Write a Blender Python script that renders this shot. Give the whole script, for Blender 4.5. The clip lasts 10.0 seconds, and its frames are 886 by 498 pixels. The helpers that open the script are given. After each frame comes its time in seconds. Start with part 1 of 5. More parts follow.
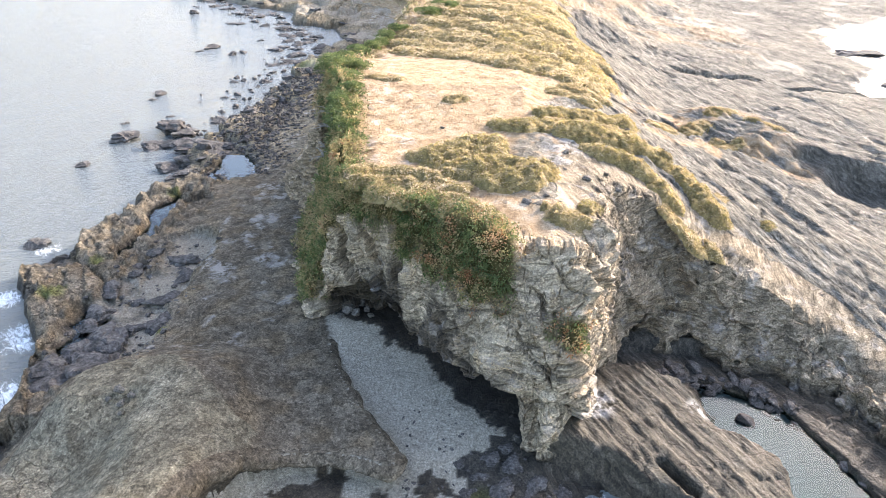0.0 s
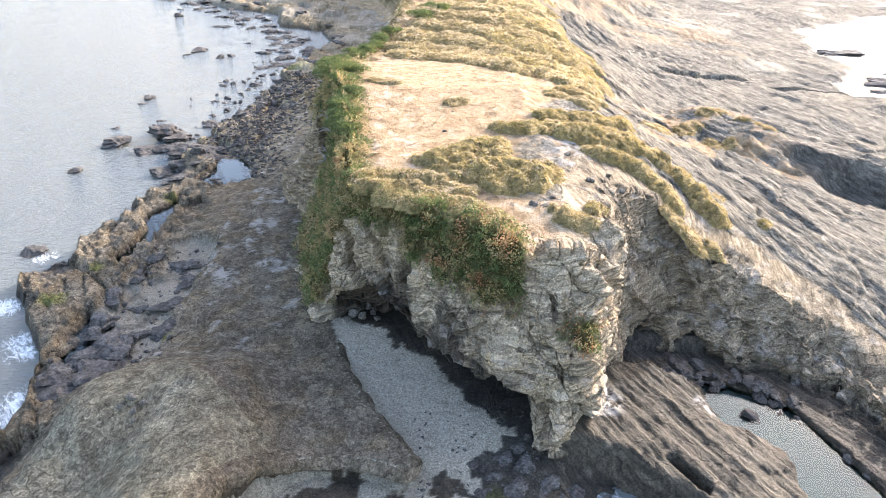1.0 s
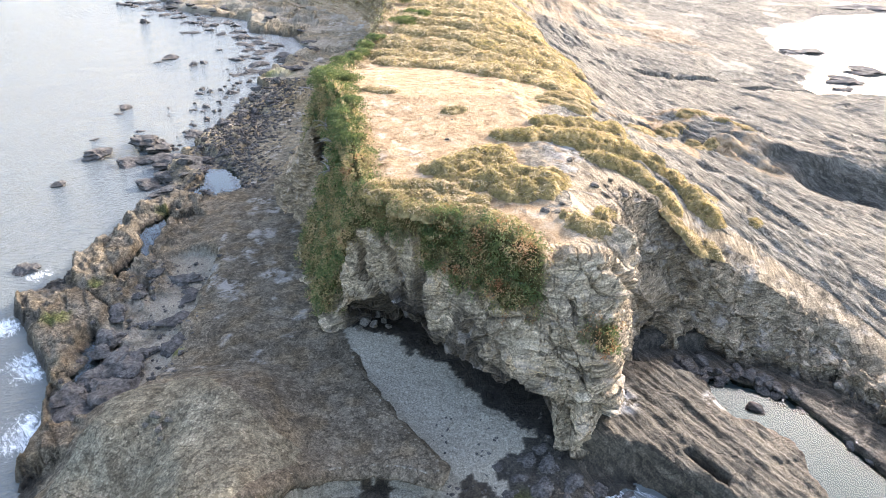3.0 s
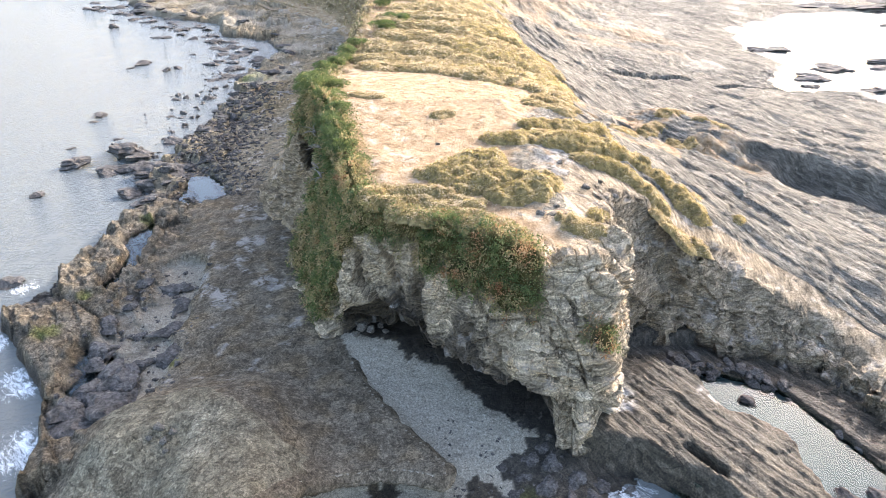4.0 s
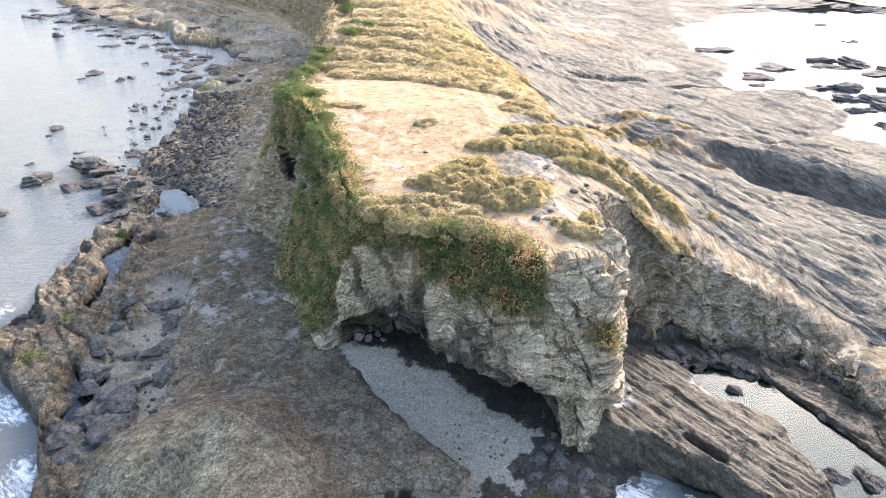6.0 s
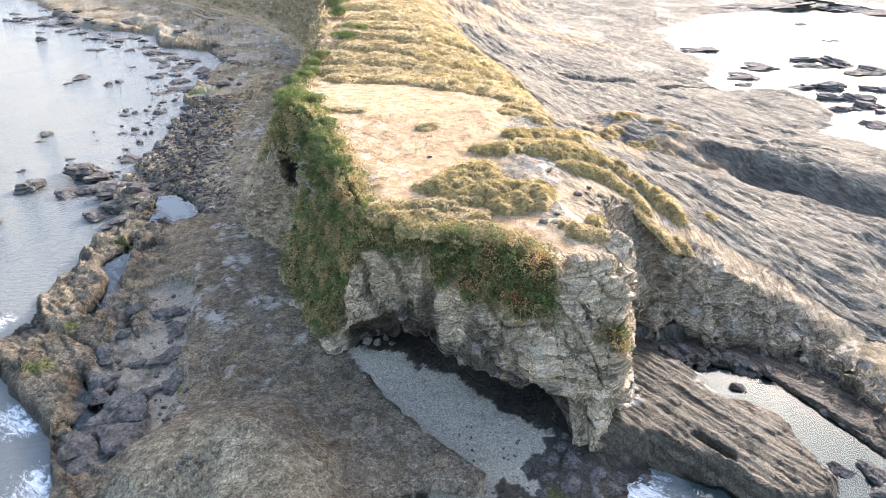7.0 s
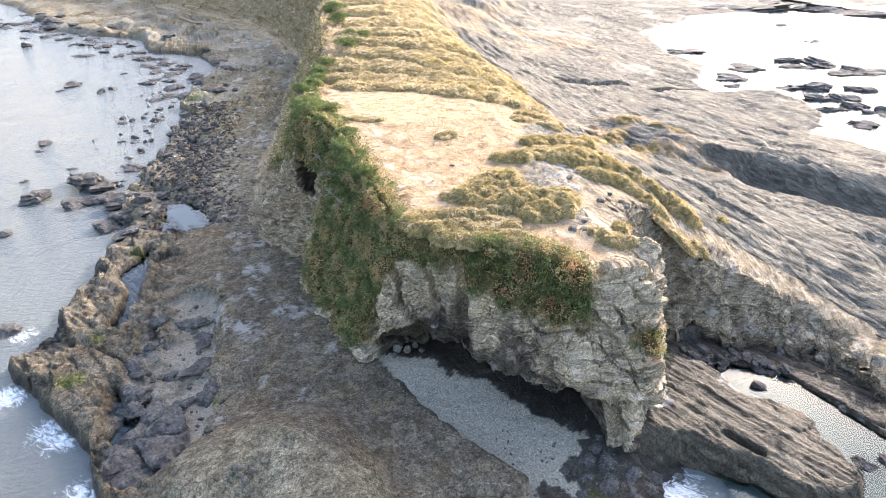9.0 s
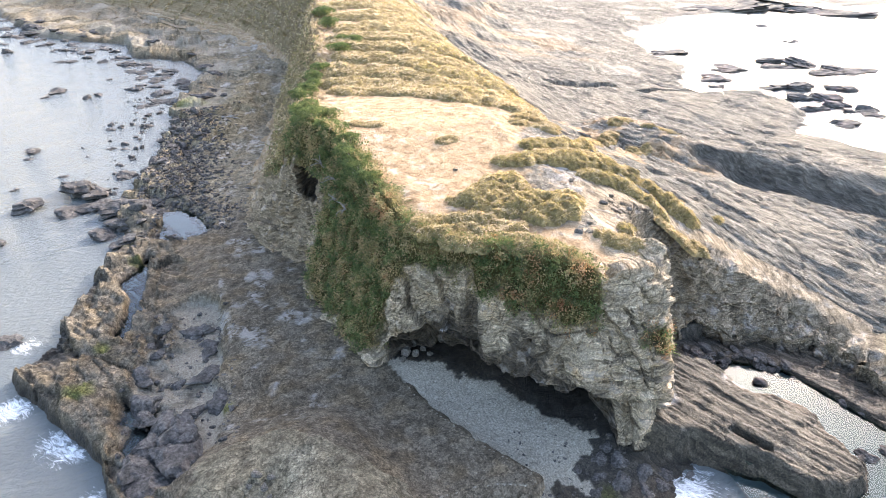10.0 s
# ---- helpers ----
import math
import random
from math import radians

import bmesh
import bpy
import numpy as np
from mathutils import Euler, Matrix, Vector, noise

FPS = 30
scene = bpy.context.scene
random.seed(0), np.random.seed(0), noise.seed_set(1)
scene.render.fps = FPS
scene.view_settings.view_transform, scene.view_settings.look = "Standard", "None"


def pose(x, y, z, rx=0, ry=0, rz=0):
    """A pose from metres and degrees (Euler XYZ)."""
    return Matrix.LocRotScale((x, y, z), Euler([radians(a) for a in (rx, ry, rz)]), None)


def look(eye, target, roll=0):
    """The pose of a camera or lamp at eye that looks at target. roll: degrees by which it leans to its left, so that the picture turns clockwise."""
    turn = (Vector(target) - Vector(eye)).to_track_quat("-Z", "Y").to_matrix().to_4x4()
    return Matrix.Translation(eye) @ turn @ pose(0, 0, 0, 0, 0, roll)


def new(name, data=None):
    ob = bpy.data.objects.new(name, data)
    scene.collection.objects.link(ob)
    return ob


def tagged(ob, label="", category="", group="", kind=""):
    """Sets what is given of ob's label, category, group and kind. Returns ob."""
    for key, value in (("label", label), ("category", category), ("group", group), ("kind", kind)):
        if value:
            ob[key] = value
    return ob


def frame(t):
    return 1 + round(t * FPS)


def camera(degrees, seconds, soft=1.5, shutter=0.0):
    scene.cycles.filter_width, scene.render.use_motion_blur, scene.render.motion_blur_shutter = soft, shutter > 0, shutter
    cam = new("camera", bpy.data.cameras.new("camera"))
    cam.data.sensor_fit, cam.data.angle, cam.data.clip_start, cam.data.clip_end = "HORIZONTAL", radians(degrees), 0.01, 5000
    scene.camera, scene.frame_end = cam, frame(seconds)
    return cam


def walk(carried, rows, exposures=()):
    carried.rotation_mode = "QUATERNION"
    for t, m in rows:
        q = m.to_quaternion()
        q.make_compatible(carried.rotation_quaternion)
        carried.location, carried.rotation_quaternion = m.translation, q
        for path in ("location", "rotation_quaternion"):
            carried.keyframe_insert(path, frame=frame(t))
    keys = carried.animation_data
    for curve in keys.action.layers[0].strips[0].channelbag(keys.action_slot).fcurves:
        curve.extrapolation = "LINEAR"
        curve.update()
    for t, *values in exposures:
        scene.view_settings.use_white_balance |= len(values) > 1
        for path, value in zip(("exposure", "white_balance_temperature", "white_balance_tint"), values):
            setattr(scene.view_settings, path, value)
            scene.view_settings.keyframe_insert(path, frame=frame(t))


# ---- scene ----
cam = camera(66.6, 10.0, 0.55)
PATH = [
    (0, (-0.04, -0.064, 25.722), (-0.063, 1.704, 24.787), 0.9),
    (0.5, (-0.735, -0.196, 25.833), (-0.734, 1.572, 24.899), 0.9),
    (1, (-1.414, -0.308, 25.945), (-1.388, 1.461, 25.013), 0.9),
    (1.5, (-2.116, -0.381, 26.074), (-2.066, 1.388, 25.143), 0.9),
    (2, (-2.841, -0.464, 26.243), (-2.766, 1.305, 25.312), 0.9),
    (2.5, (-3.533, -0.551, 26.412), (-3.434, 1.217, 25.482), 0.9),
    (4, (-5.628, -0.716, 26.98), (-5.419, 1.043, 26.052), 0.7),
    (4.5, (-6.357, -0.767, 27.112), (-6.106, 0.988, 26.186), 0.7),
    (5, (-7.077, -0.755, 27.263), (-6.788, 0.994, 26.337), 0.7),
    (5.5, (-7.769, -0.746, 27.406), (-7.446, 0.998, 26.482), 0.8),
    (7, (-10.007, -0.679, 27.986), (-9.606, 1.05, 27.064), 0.8),
    (7.5, (-10.788, -0.605, 28.182), (-10.372, 1.119, 27.259), 0.8),
    (8, (-11.591, -0.531, 28.367), (-11.159, 1.19, 27.445), 0.8),
    (8.5, (-12.388, -0.428, 28.551), (-11.942, 1.29, 27.629), 0.8),
    (9, (-13.231, -0.346, 28.777), (-12.77, 1.368, 27.855), 0.8),
    (9.5, (-14.065, -0.264, 28.932), (-13.579, 1.444, 28.013), 0.8),
    (10, (-14.871, -0.149, 29.067), (-14.358, 1.552, 28.15), 0.7),
]
walk(cam, [(t, look(eye, target, roll)) for t, eye, target, roll in PATH], [(0, 2.57, 6650, 16), (10, 2.57, 6650, 16)])

# ---- world, sun and exposure ----
SUN_AZ, SUN_EL = radians(44), radians(24.5)          # from +y towards +x; above the horizon
world = bpy.data.worlds.new("sky")
scene.world = world
world.use_nodes = True
wn = world.node_tree.nodes
sky = wn.new("ShaderNodeTexSky")
sky.sky_type, sky.sun_disc = "NISHITA", False
sky.sun_elevation, sky.sun_rotation = SUN_EL, SUN_AZ
sky.air_density, sky.dust_density, sky.ozone_density = 1.0, 3.0, 1.0
wn["Background"].inputs[1].default_value = 0.15
world.node_tree.links.new(sky.outputs[0], wn["Background"].inputs[0])
sun = new("sun", bpy.data.lights.new("sun", "SUN"))
sun.data.energy, sun.data.angle, sun.data.color = 1.5, radians(0.6), (1.0, 0.985, 0.96)
toward = Vector((math.sin(SUN_AZ) * math.cos(SUN_EL), math.cos(SUN_AZ) * math.cos(SUN_EL), math.sin(SUN_EL)))
sun.matrix_world = look(toward * 200, (0, 0, 0))

# ---- noise and small arithmetic ----
_rng = np.random.default_rng(7)
_perm = np.tile(_rng.permutation(256), 3).astype(np.int32)
_grad = _rng.normal(size=(256, 3))
_grad /= np.linalg.norm(_grad, axis=1)[:, None]
_gx, _gy, _gz = (np.ascontiguousarray(_grad[:, k], np.float32) for k in range(3))


def perlin(x, y, z=0.0):
    x, y, z = np.broadcast_arrays(np.asarray(x, float), np.asarray(y, float), np.asarray(z, float))
    xf, yf, zf = np.floor(x), np.floor(y), np.floor(z)
    xi, yi, zi = (f.astype(np.int32) & 255 for f in (xf, yf, zf))
    fx, fy, fz = (x - xf).astype(np.float32), (y - yf).astype(np.float32), (z - zf).astype(np.float32)
    ux, uy, uz = (f * f * f * (f * (f * 6 - 15) + 10) for f in (fx, fy, fz))
    out = np.zeros(x.shape, np.float32)
    for cx in (0, 1):
        hx, wx_, dx = _perm[xi + cx], (ux if cx else 1 - ux), fx - cx
        for cy in (0, 1):
            hy, wy_, dy = _perm[hx + yi + cy], wx_ * (uy if cy else 1 - uy), fy - cy
            for cz in (0, 1):
                h = _perm[hy + zi + cz]
                out += wy_ * (uz if cz else 1 - uz) * (_gx[h] * dx + _gy[h] * dy + _gz[h] * (fz - cz))
    return out.astype(float)


def fbm(x, y, z=0.0, size=1.0, octaves=4, gain=0.5):
    out, a, f = 0.0, 1.0, 1.0 / size
    for i in range(octaves):
        out = out + a * perlin(np.asarray(x) * f + 17.3 * i, np.asarray(y) * f + 5.1 * i, np.asarray(z) * f + 3.7 * i)
        a, f = a * gain, f * 2.03
    return out


def cells(x, y, size, seed=0):
    """Broken plates: a height of -0.5 to 0.5 for each plate, slightly tilted, and how far from its nearest crack."""
    x, y = np.asarray(x, float) / size, np.asarray(y, float) / size
    xi, yi = np.floor(x).astype(int), np.floor(y).astype(int)
    d1, d2, hgt = np.full(x.shape, 9.0), np.full(x.shape, 9.0), np.zeros(x.shape)
    for cx in (-1, 0, 1):
        for cy in (-1, 0, 1):
            g = _grad[_perm[_perm[(xi + cx) & 255] + ((yi + cy + seed) & 255)]]
            px, py = xi + cx + 0.5 + 0.6 * g[..., 0], yi + cy + 0.5 + 0.6 * g[..., 1]
            d = np.hypot(x - px, y - py)
            closer = d < d1
            d2 = np.where(closer, d1, np.minimum(d2, d))
            hgt = np.where(closer, 0.5 * g[..., 2] + 0.35 * (g[..., 1] * (x - px) + g[..., 0] * (y - py)), hgt)
            d1 = np.where(closer, d, d1)
    return hgt, (d2 - d1) * size


def along_strike(x, y):
    """Across and along the beds."""
    return 0.87 * x + 0.5 * y, -0.5 * x + 0.87 * y


def smooth(a, b, x):
    t = np.clip((np.asarray(x, float) - a) / (b - a), 0, 1)
    return t * t * (3 - 2 * t)


def mix(a, b, t):
    return a + (b - a) * t


def near(px, py, line):
    """Distance to a polyline, the side (plus: to its right as it runs) and how far along it, 0 to 1 a span."""
    best, side, along = np.full(np.shape(px), 1e9), np.ones(np.shape(px)), np.zeros(np.shape(px))
    for i in range(len(line) - 1):
        (ax, ay), (bx, by) = line[i], line[i + 1]
        dx, dy = bx - ax, by - ay
        t = np.clip(((px - ax) * dx + (py - ay) * dy) / (dx * dx + dy * dy), 0, 1)
        d = np.hypot(px - ax - t * dx, py - ay - t * dy)
        m = d < best
        best = np.where(m, d, best)
        side = np.where(m, np.sign((px - ax) * dy - (py - ay) * dx + 1e-9), side)
        along = np.where(m, i + t, along)
    return best, side, along


def inside(px, py, poly):
    """Signed distance to a closed outline, plus inside."""
    d, _, _ = near(px, py, list(poly) + [poly[0]])
    odd = np.zeros(np.shape(px), bool)
    for (ax, ay), (bx, by) in zip(poly, list(poly[1:]) + [poly[0]]):
        if ay != by:
            odd ^= ((ay > py) != (by > py)) & (px < (bx - ax) * (py - ay) / (by - ay) + ax)
    return np.where(odd, d, -d)


def spline(points, n):
    """A smooth curve through the points, n samples a span."""
    p = np.array([points[0], *points, points[-1]], float)
    out = []
    for i in range(1, len(p) - 2):
        t = np.linspace(0, 1, n, endpoint=False)[:, None]
        a, b, c, d = p[i - 1], p[i], p[i + 1], p[i + 2]
        out.append(0.5 * (2 * b + (c - a) * t + (2 * a - 5 * b + 4 * c - d) * t * t + (3 * b - a - 3 * c + d) * t ** 3))
    return np.vstack(out + [p[-2:-1]])


# ---- the plan ----
# the cliff's foot, its top edge and a line inland of it, from the far end of the bay round the point to the rock pool
LIP = [(-75, 250), (-25, 174), (-7.8, 132), (-11.6, 97), (-15.3, 74), (-16.5, 62), (-15.2, 56), (-13.5, 49.8), (-11.6, 43), (-10.2, 38.5),
       (-8.8, 35.6), (-6.6, 34.6), (-3.6, 32.4), (-1.6, 30.3), (0.2, 27.8), (3.3, 25.5), (5.2, 24.9), (6.9, 26.1), (8.2, 28.6), (9.3, 31),
       (11, 32.4), (14, 32.7), (16.8, 31.5), (19.2, 29.8), (20.0, 27.2), (20.2, 24.8), (20.0, 21), (19.8, 8)]
TOP = [(-50, 275), (-5, 200), (-0.8, 132), (-4.6, 98), (-6.8, 76), (-9.7, 63), (-10, 56), (-8.3, 50), (-7.3, 44), (-6.6, 39),
       (-6.2, 36), (-5.2, 34.6), (-3.4, 33.4), (-1.2, 32.2), (0.8, 31), (3, 29), (5.2, 28.7), (7.1, 29.2), (7.7, 31), (8.3, 34),
       (9.8, 37.5), (12.8, 38.3), (17, 36.4), (21.3, 34), (23.4, 30), (23.2, 25.5), (22.6, 20.5), (23, 8)]
INNER = [(-40, 290), (5, 215), (4, 132), (0.5, 98), (-3, 76), (-5, 63), (-5, 56), (-4, 50), (-3.5, 44.5), (-3, 40.5),
         (-2.5, 38.8), (-1.7, 38), (-0.8, 37), (0.5, 35.5), (1.8, 34.5), (3.2, 33.5), (4.6, 33), (5.6, 33.2), (6.2, 34.5), (6.5, 37),
         (8, 40.5), (12, 42), (17, 40), (22, 37), (25.5, 32.5), (26.5, 27.5), (27, 20), (28, 8)]
SHORE = [(-22, 6), (-23, 20), (-23.8, 28), (-25.2, 32.8), (-27.8, 36.5), (-30.3, 40), (-32, 42.8), (-30.7, 45.4), (-30, 49), (-29, 54), (-28.6, 57.4), (-27.6, 61),
         (-27.6, 65), (-28.8, 69), (-28.6, 74), (-27.2, 79), (-26.2, 84), (-25.5, 99), (-25, 112), (-21, 132), (-26, 146), (-36, 152), (-38, 166),
         (-60, 182), (-80, 228), (-160, 300), (-500, 420)]
SHORE_EAST = [(30, -40), (40, 20), (62, 40), (67.5, 64), (61, 74.5), (66, 78), (72, 86), (73.5, 98), (66, 100.5), (61.5, 99.5), (61, 104), (66, 110), (72.5, 118), (73, 134), (79.5, 154), (110, 176), (190, 186), (420, 260)]
CHANNEL_LIP = [(-8.2, 37.5), (-7.6, 36.0), (-7.1, 34.0), (-6.2, 30.9), (-4.3, 27.3), (-2.9, 25.2), (-2.2, 24.1), (-2.1, 23.3), (-2.8, 22.8), (-4.0, 23.2), (-5.2, 23.5), (-6.6, 23.5), (-8.6, 22.6), (-11, 19), (-12, 10)]
SHELF = [(4.3, 26.8), (4.4, 25.0), (5.9, 24.4), (7.5, 23.9), (9.4, 22.4), (10.7, 21.2), (11.6, 19.5), (13.4, 18.7), (15.6, 18.8), (16.9, 20.2), (16.8, 22.5), (16.9, 25.2), (15.6, 26.4), (14.4, 27.0),
         (13.9, 28.5), (13.2, 30.4), (11.4, 31.8), (8.5, 31.5), (6.5, 28.5)]
GULLY = [(32.5, 57.5), (35.2, 54.2), (38.2, 51.4), (44, 46.2), (60, 36)]
PLATFORM = [tuple(p) for p in spline(CHANNEL_LIP, 3)] + [(-60, 10), (-60, 41), (-9, 41)]
HEAD = [tuple(p) for p in spline(INNER, 2)] + [(900, 8), (900, 1500), (-40, 1500)]


def plateau(x, y):
    """The top of the headland and the long slope of bedrock east of it."""
    crest = np.interp(y, [10, 28, 33, 43, 52, 60, 70, 85, 100, 140, 220], [9.8, 10.3, 10.9, 11.6, 12.5, 12.0, 11.0, 13.0, 13.6, 16, 22])
    fall = np.interp(x - 0.12 * np.maximum(y - 110, 0), [-12, 5, 10, 13, 16, 22, 28, 36, 58, 75, 130, 200], [1.02, 1, .92, .84, .7, .5, .375, .27, .1, .07, .05, .03])
    h = crest * fall
    h -= 0.26 * np.clip(42.5 - y, 0, 12.5) * np.clip((36 - x) / 14, 0, 1) * smooth(8, 15, x)
    ds, side, _ = near(x, y, SHORE_EAST)
    ds = ds * -side                                   # inland of the eastern shore
    ds = ds + 4 * fbm(x, y, 2.0, 9, 4)
    h = np.where(x > 30, np.minimum(h, np.interp(ds, [-60, -12, -2, 0, 2, 14, 30], [-4, -1.5, -.5, -.1, .5, 1.6, 9])), h)
    for hx, hy, hr, hh in ((38, 168, 14, 3.5), (30, 140, 9, 2.5), (52, 190, 16, 3), (24, 112, 7, 1.6)):
        h = h + hh * smooth(1, 0, np.hypot(x - hx, (y - hy) * 0.7) / hr + 0.3 * fbm(x, y, 1, 6, 3))
    d, _, _ = near(x, y, [(30, 68), (37, 61), (46, 56), (56, 48), (64, 40)])
    h = h + 1.9 * smooth(8.5, 2.5, d + 1.5 * fbm(x, y, 3, 5, 3)) * smooth(0.6, 1.5, h)
    # a gully that cuts into the slope, with a steep far wall
    d, side, a = near(x, y, GULLY)
    d = d + 0.6 * fbm(x, y, 4.0, 2.5, 3)
    cut = np.where(side > 0, np.interp(d, [0, 1.2, 2.2, 6, 60], [1.6, 1.9, 2.9, 6, 90]), np.interp(d, [0, 1.2, 2.2, 3.6, 5.0, 14, 60], [1.6, 1.8, 2.3, 4.2, 5.2, 12, 90]))
    return np.minimum(h, cut + 2.2 * smooth(0.9, 0.0, a) - 0.6 * np.clip(a - 2, 0, 2))


def lowland(x, y):
    """The platform at the cliff's foot: shelf, mound, sand channel and pools."""
    ds, side, _ = near(x, y, SHORE)
    ds = ds * side + mix(1.3, 0.7, smooth(62, 56, y)) * fbm(x, y, 0.0, 4.0, 4)
    h = np.interp(ds, [-60, -12, -2.5, -0.2, 0.25, 1.0, 3, 7, 11, 30], [-5, -1.8, -.8, -.4, .95, 1.15, 1.25, 1.2, 1.7, 2.2])
    # low strip of grey sand behind the shelf
    d, _, _ = near(x, y, [(-20.6, 45.5), (-21.2, 40), (-21.0, 35.5), (-21.5, 31)])
    h = mix(h, 0.75, smooth(3.1, 2.2, d + 0.9 * fbm(x, y, 1.0, 2.2, 3)))
    # pools in the shelf
    d, _, _ = near(x, y, [(-24.6, 57), (-25.4, 53), (-25.0, 49), (-25.6, 45)])
    d = d - 0.8 * smooth(2.6, 0.6, np.hypot(x + 25.7, y - 53))
    h = h - 0.9 * smooth(0.65, 0.25, d + 0.5 * fbm(x, y, 8.0, 2, 3))
    d, _, _ = near(x, y, [(-24.4, 37.2), (-24.0, 35), (-23.4, 33)])
    h = h - 0.8 * smooth(1.0, 0.3, d + 0.5 * fbm(x, y, 9.0, 2, 3))
    d, _, _ = near(x, y, [(-22.5, 66), (-20.8, 62)])
    h = h - 1.3 * smooth(2.2, 0.6, d + 0.6 * fbm(x, y, 9.5, 2, 3))
    # mound
    d, _, _ = near(x, y, [(-17.3, 27.2), (-14, 27.4), (-12.5, 22), (-12, 12)])
    h = h + 2.1 * smooth(6.2, 0.5, d + 0.8 * fbm(x, y, 3.0, 4, 3)) * smooth(-24, -19.5, x)
    # channel floor, cut in under the lip of the platform
    sd = -inside(x, y, PLATFORM)
    floor = np.interp(y, [14, 20, 22, 24, 27.5, 31, 34.6, 37.2, 40], [-.5, .2, .5, .65, 1.0, 1.35, 1.9, 2.3, 2.5]) + 0.1 * fbm(x, y, 5.0, 1.5, 4)
    floor = floor + np.interp(x, [-1, 4, 8], [0, -.25, -1.0]) * smooth(26, 22, y)
    h = np.where((sd > -0.3) & (x > -12.5) & (y < 40), np.minimum(h, floor), h)
    # low shelf of bedded rock beside the pool
    d = inside(x, y, SHELF) + 0.35 * fbm(x, y, 7.0, 1.5, 4)
    crest = 2.3 - 0.085 * (x - 5) - 0.04 * (25 - y)
    h = np.where((x > 8) & (y < 34), np.minimum(h, -.35 + 0.12 * fbm(x, y, 3, 1.2, 3) + 1.3 * smooth(15.2, 13.7, x + 0.8 * fbm(x, y, 1, 1.5, 3))), h)
    bank = y - np.interp(x, [12, 13.2, 14.6, 17.1, 18.8, 20, 21], [30.6, 31.1, 31.4, 30.4, 29.2, 25.6, 21]) + 0.25 * fbm(x, y, 6, 0.9, 3)
    h = np.where((x > 11) & (y < 35), np.maximum(h, mix(h, 0.6, smooth(-.1, 0.5, bank))), h)
    h = np.where(d > -1.2, np.maximum(h, mix(-.6, crest, smooth(-.45, .7, d))), h)
    # slot of water in the shelf
    d, _, _ = near(x, y, [(10.3, 23.8), (11.3, 22.3)])
    return h - 1.25 * smooth(0.42, 0.15, d + 0.15 * fbm(x, y, 2, 1, 3))


def strata(x, y, z, period=1.0):
    """Edges of dipping beds: a saw of -0.5 to 0.5."""
    q = (0.87 * x + 0.5 * y + 1.2 * z) / period + 1.3 * fbm(x, y, 3.0, 9, 3)
    w = q - np.floor(q)
    return np.where(w < 0.85, w / 0.85, (1 - w) / 0.15) - 0.5


def rough_top(x, y):
    top = plateau(x, y)
    rough = smooth(10, 15, x) * smooth(-.6, .3, top)
    q, r = along_strike(x + 1.5 * fbm(x, y, 2, 6, 3), y + 1.5 * fbm(x, y, 9, 6, 3))
    beds = strata(x, y, 0, 2.6) * 0.22 + fbm(q, r / 9, 0, 0.7, 4, 0.6) * 0.14
    patchy = smooth(-.35, .35, fbm(x, y, 1.0, 11, 3))
    plate, gap = cells(q, r / 3.2, 1.5)
    plate2, gap2 = cells(q, r / 3.5, 0.6, 7)
    broken = (0.5 * plate - 0.22 * smooth(0.16, 0, gap)) * (0.35 + patchy) + 0.16 * plate2
    ledge = top * 0.9 + 0.5 * q + 0.5 * fbm(x, y, 4, 5, 4)
    ledge = 0.34 * (smooth(0.7, 1.0, ledge / 0.8 - np.floor(ledge / 0.8)) - (ledge / 0.8 - np.floor(ledge / 0.8)))
    broken = broken + 0.5 * ledge * smooth(-.3, .2, fbm(x, y, 13, 7, 3))
    lumps = (0.14 + 0.22 * smooth(3, 6, x)) * fbm(x, y, 0, 2.0, 5)
    return top + rough * (beds * (0.4 + patchy) + 0.16 * fbm(x, y, 0.0, 7, 3) + 0.12 * fbm(x, y, 5, 1.0, 4) + 0.75 * broken) + (1 - rough) * lumps


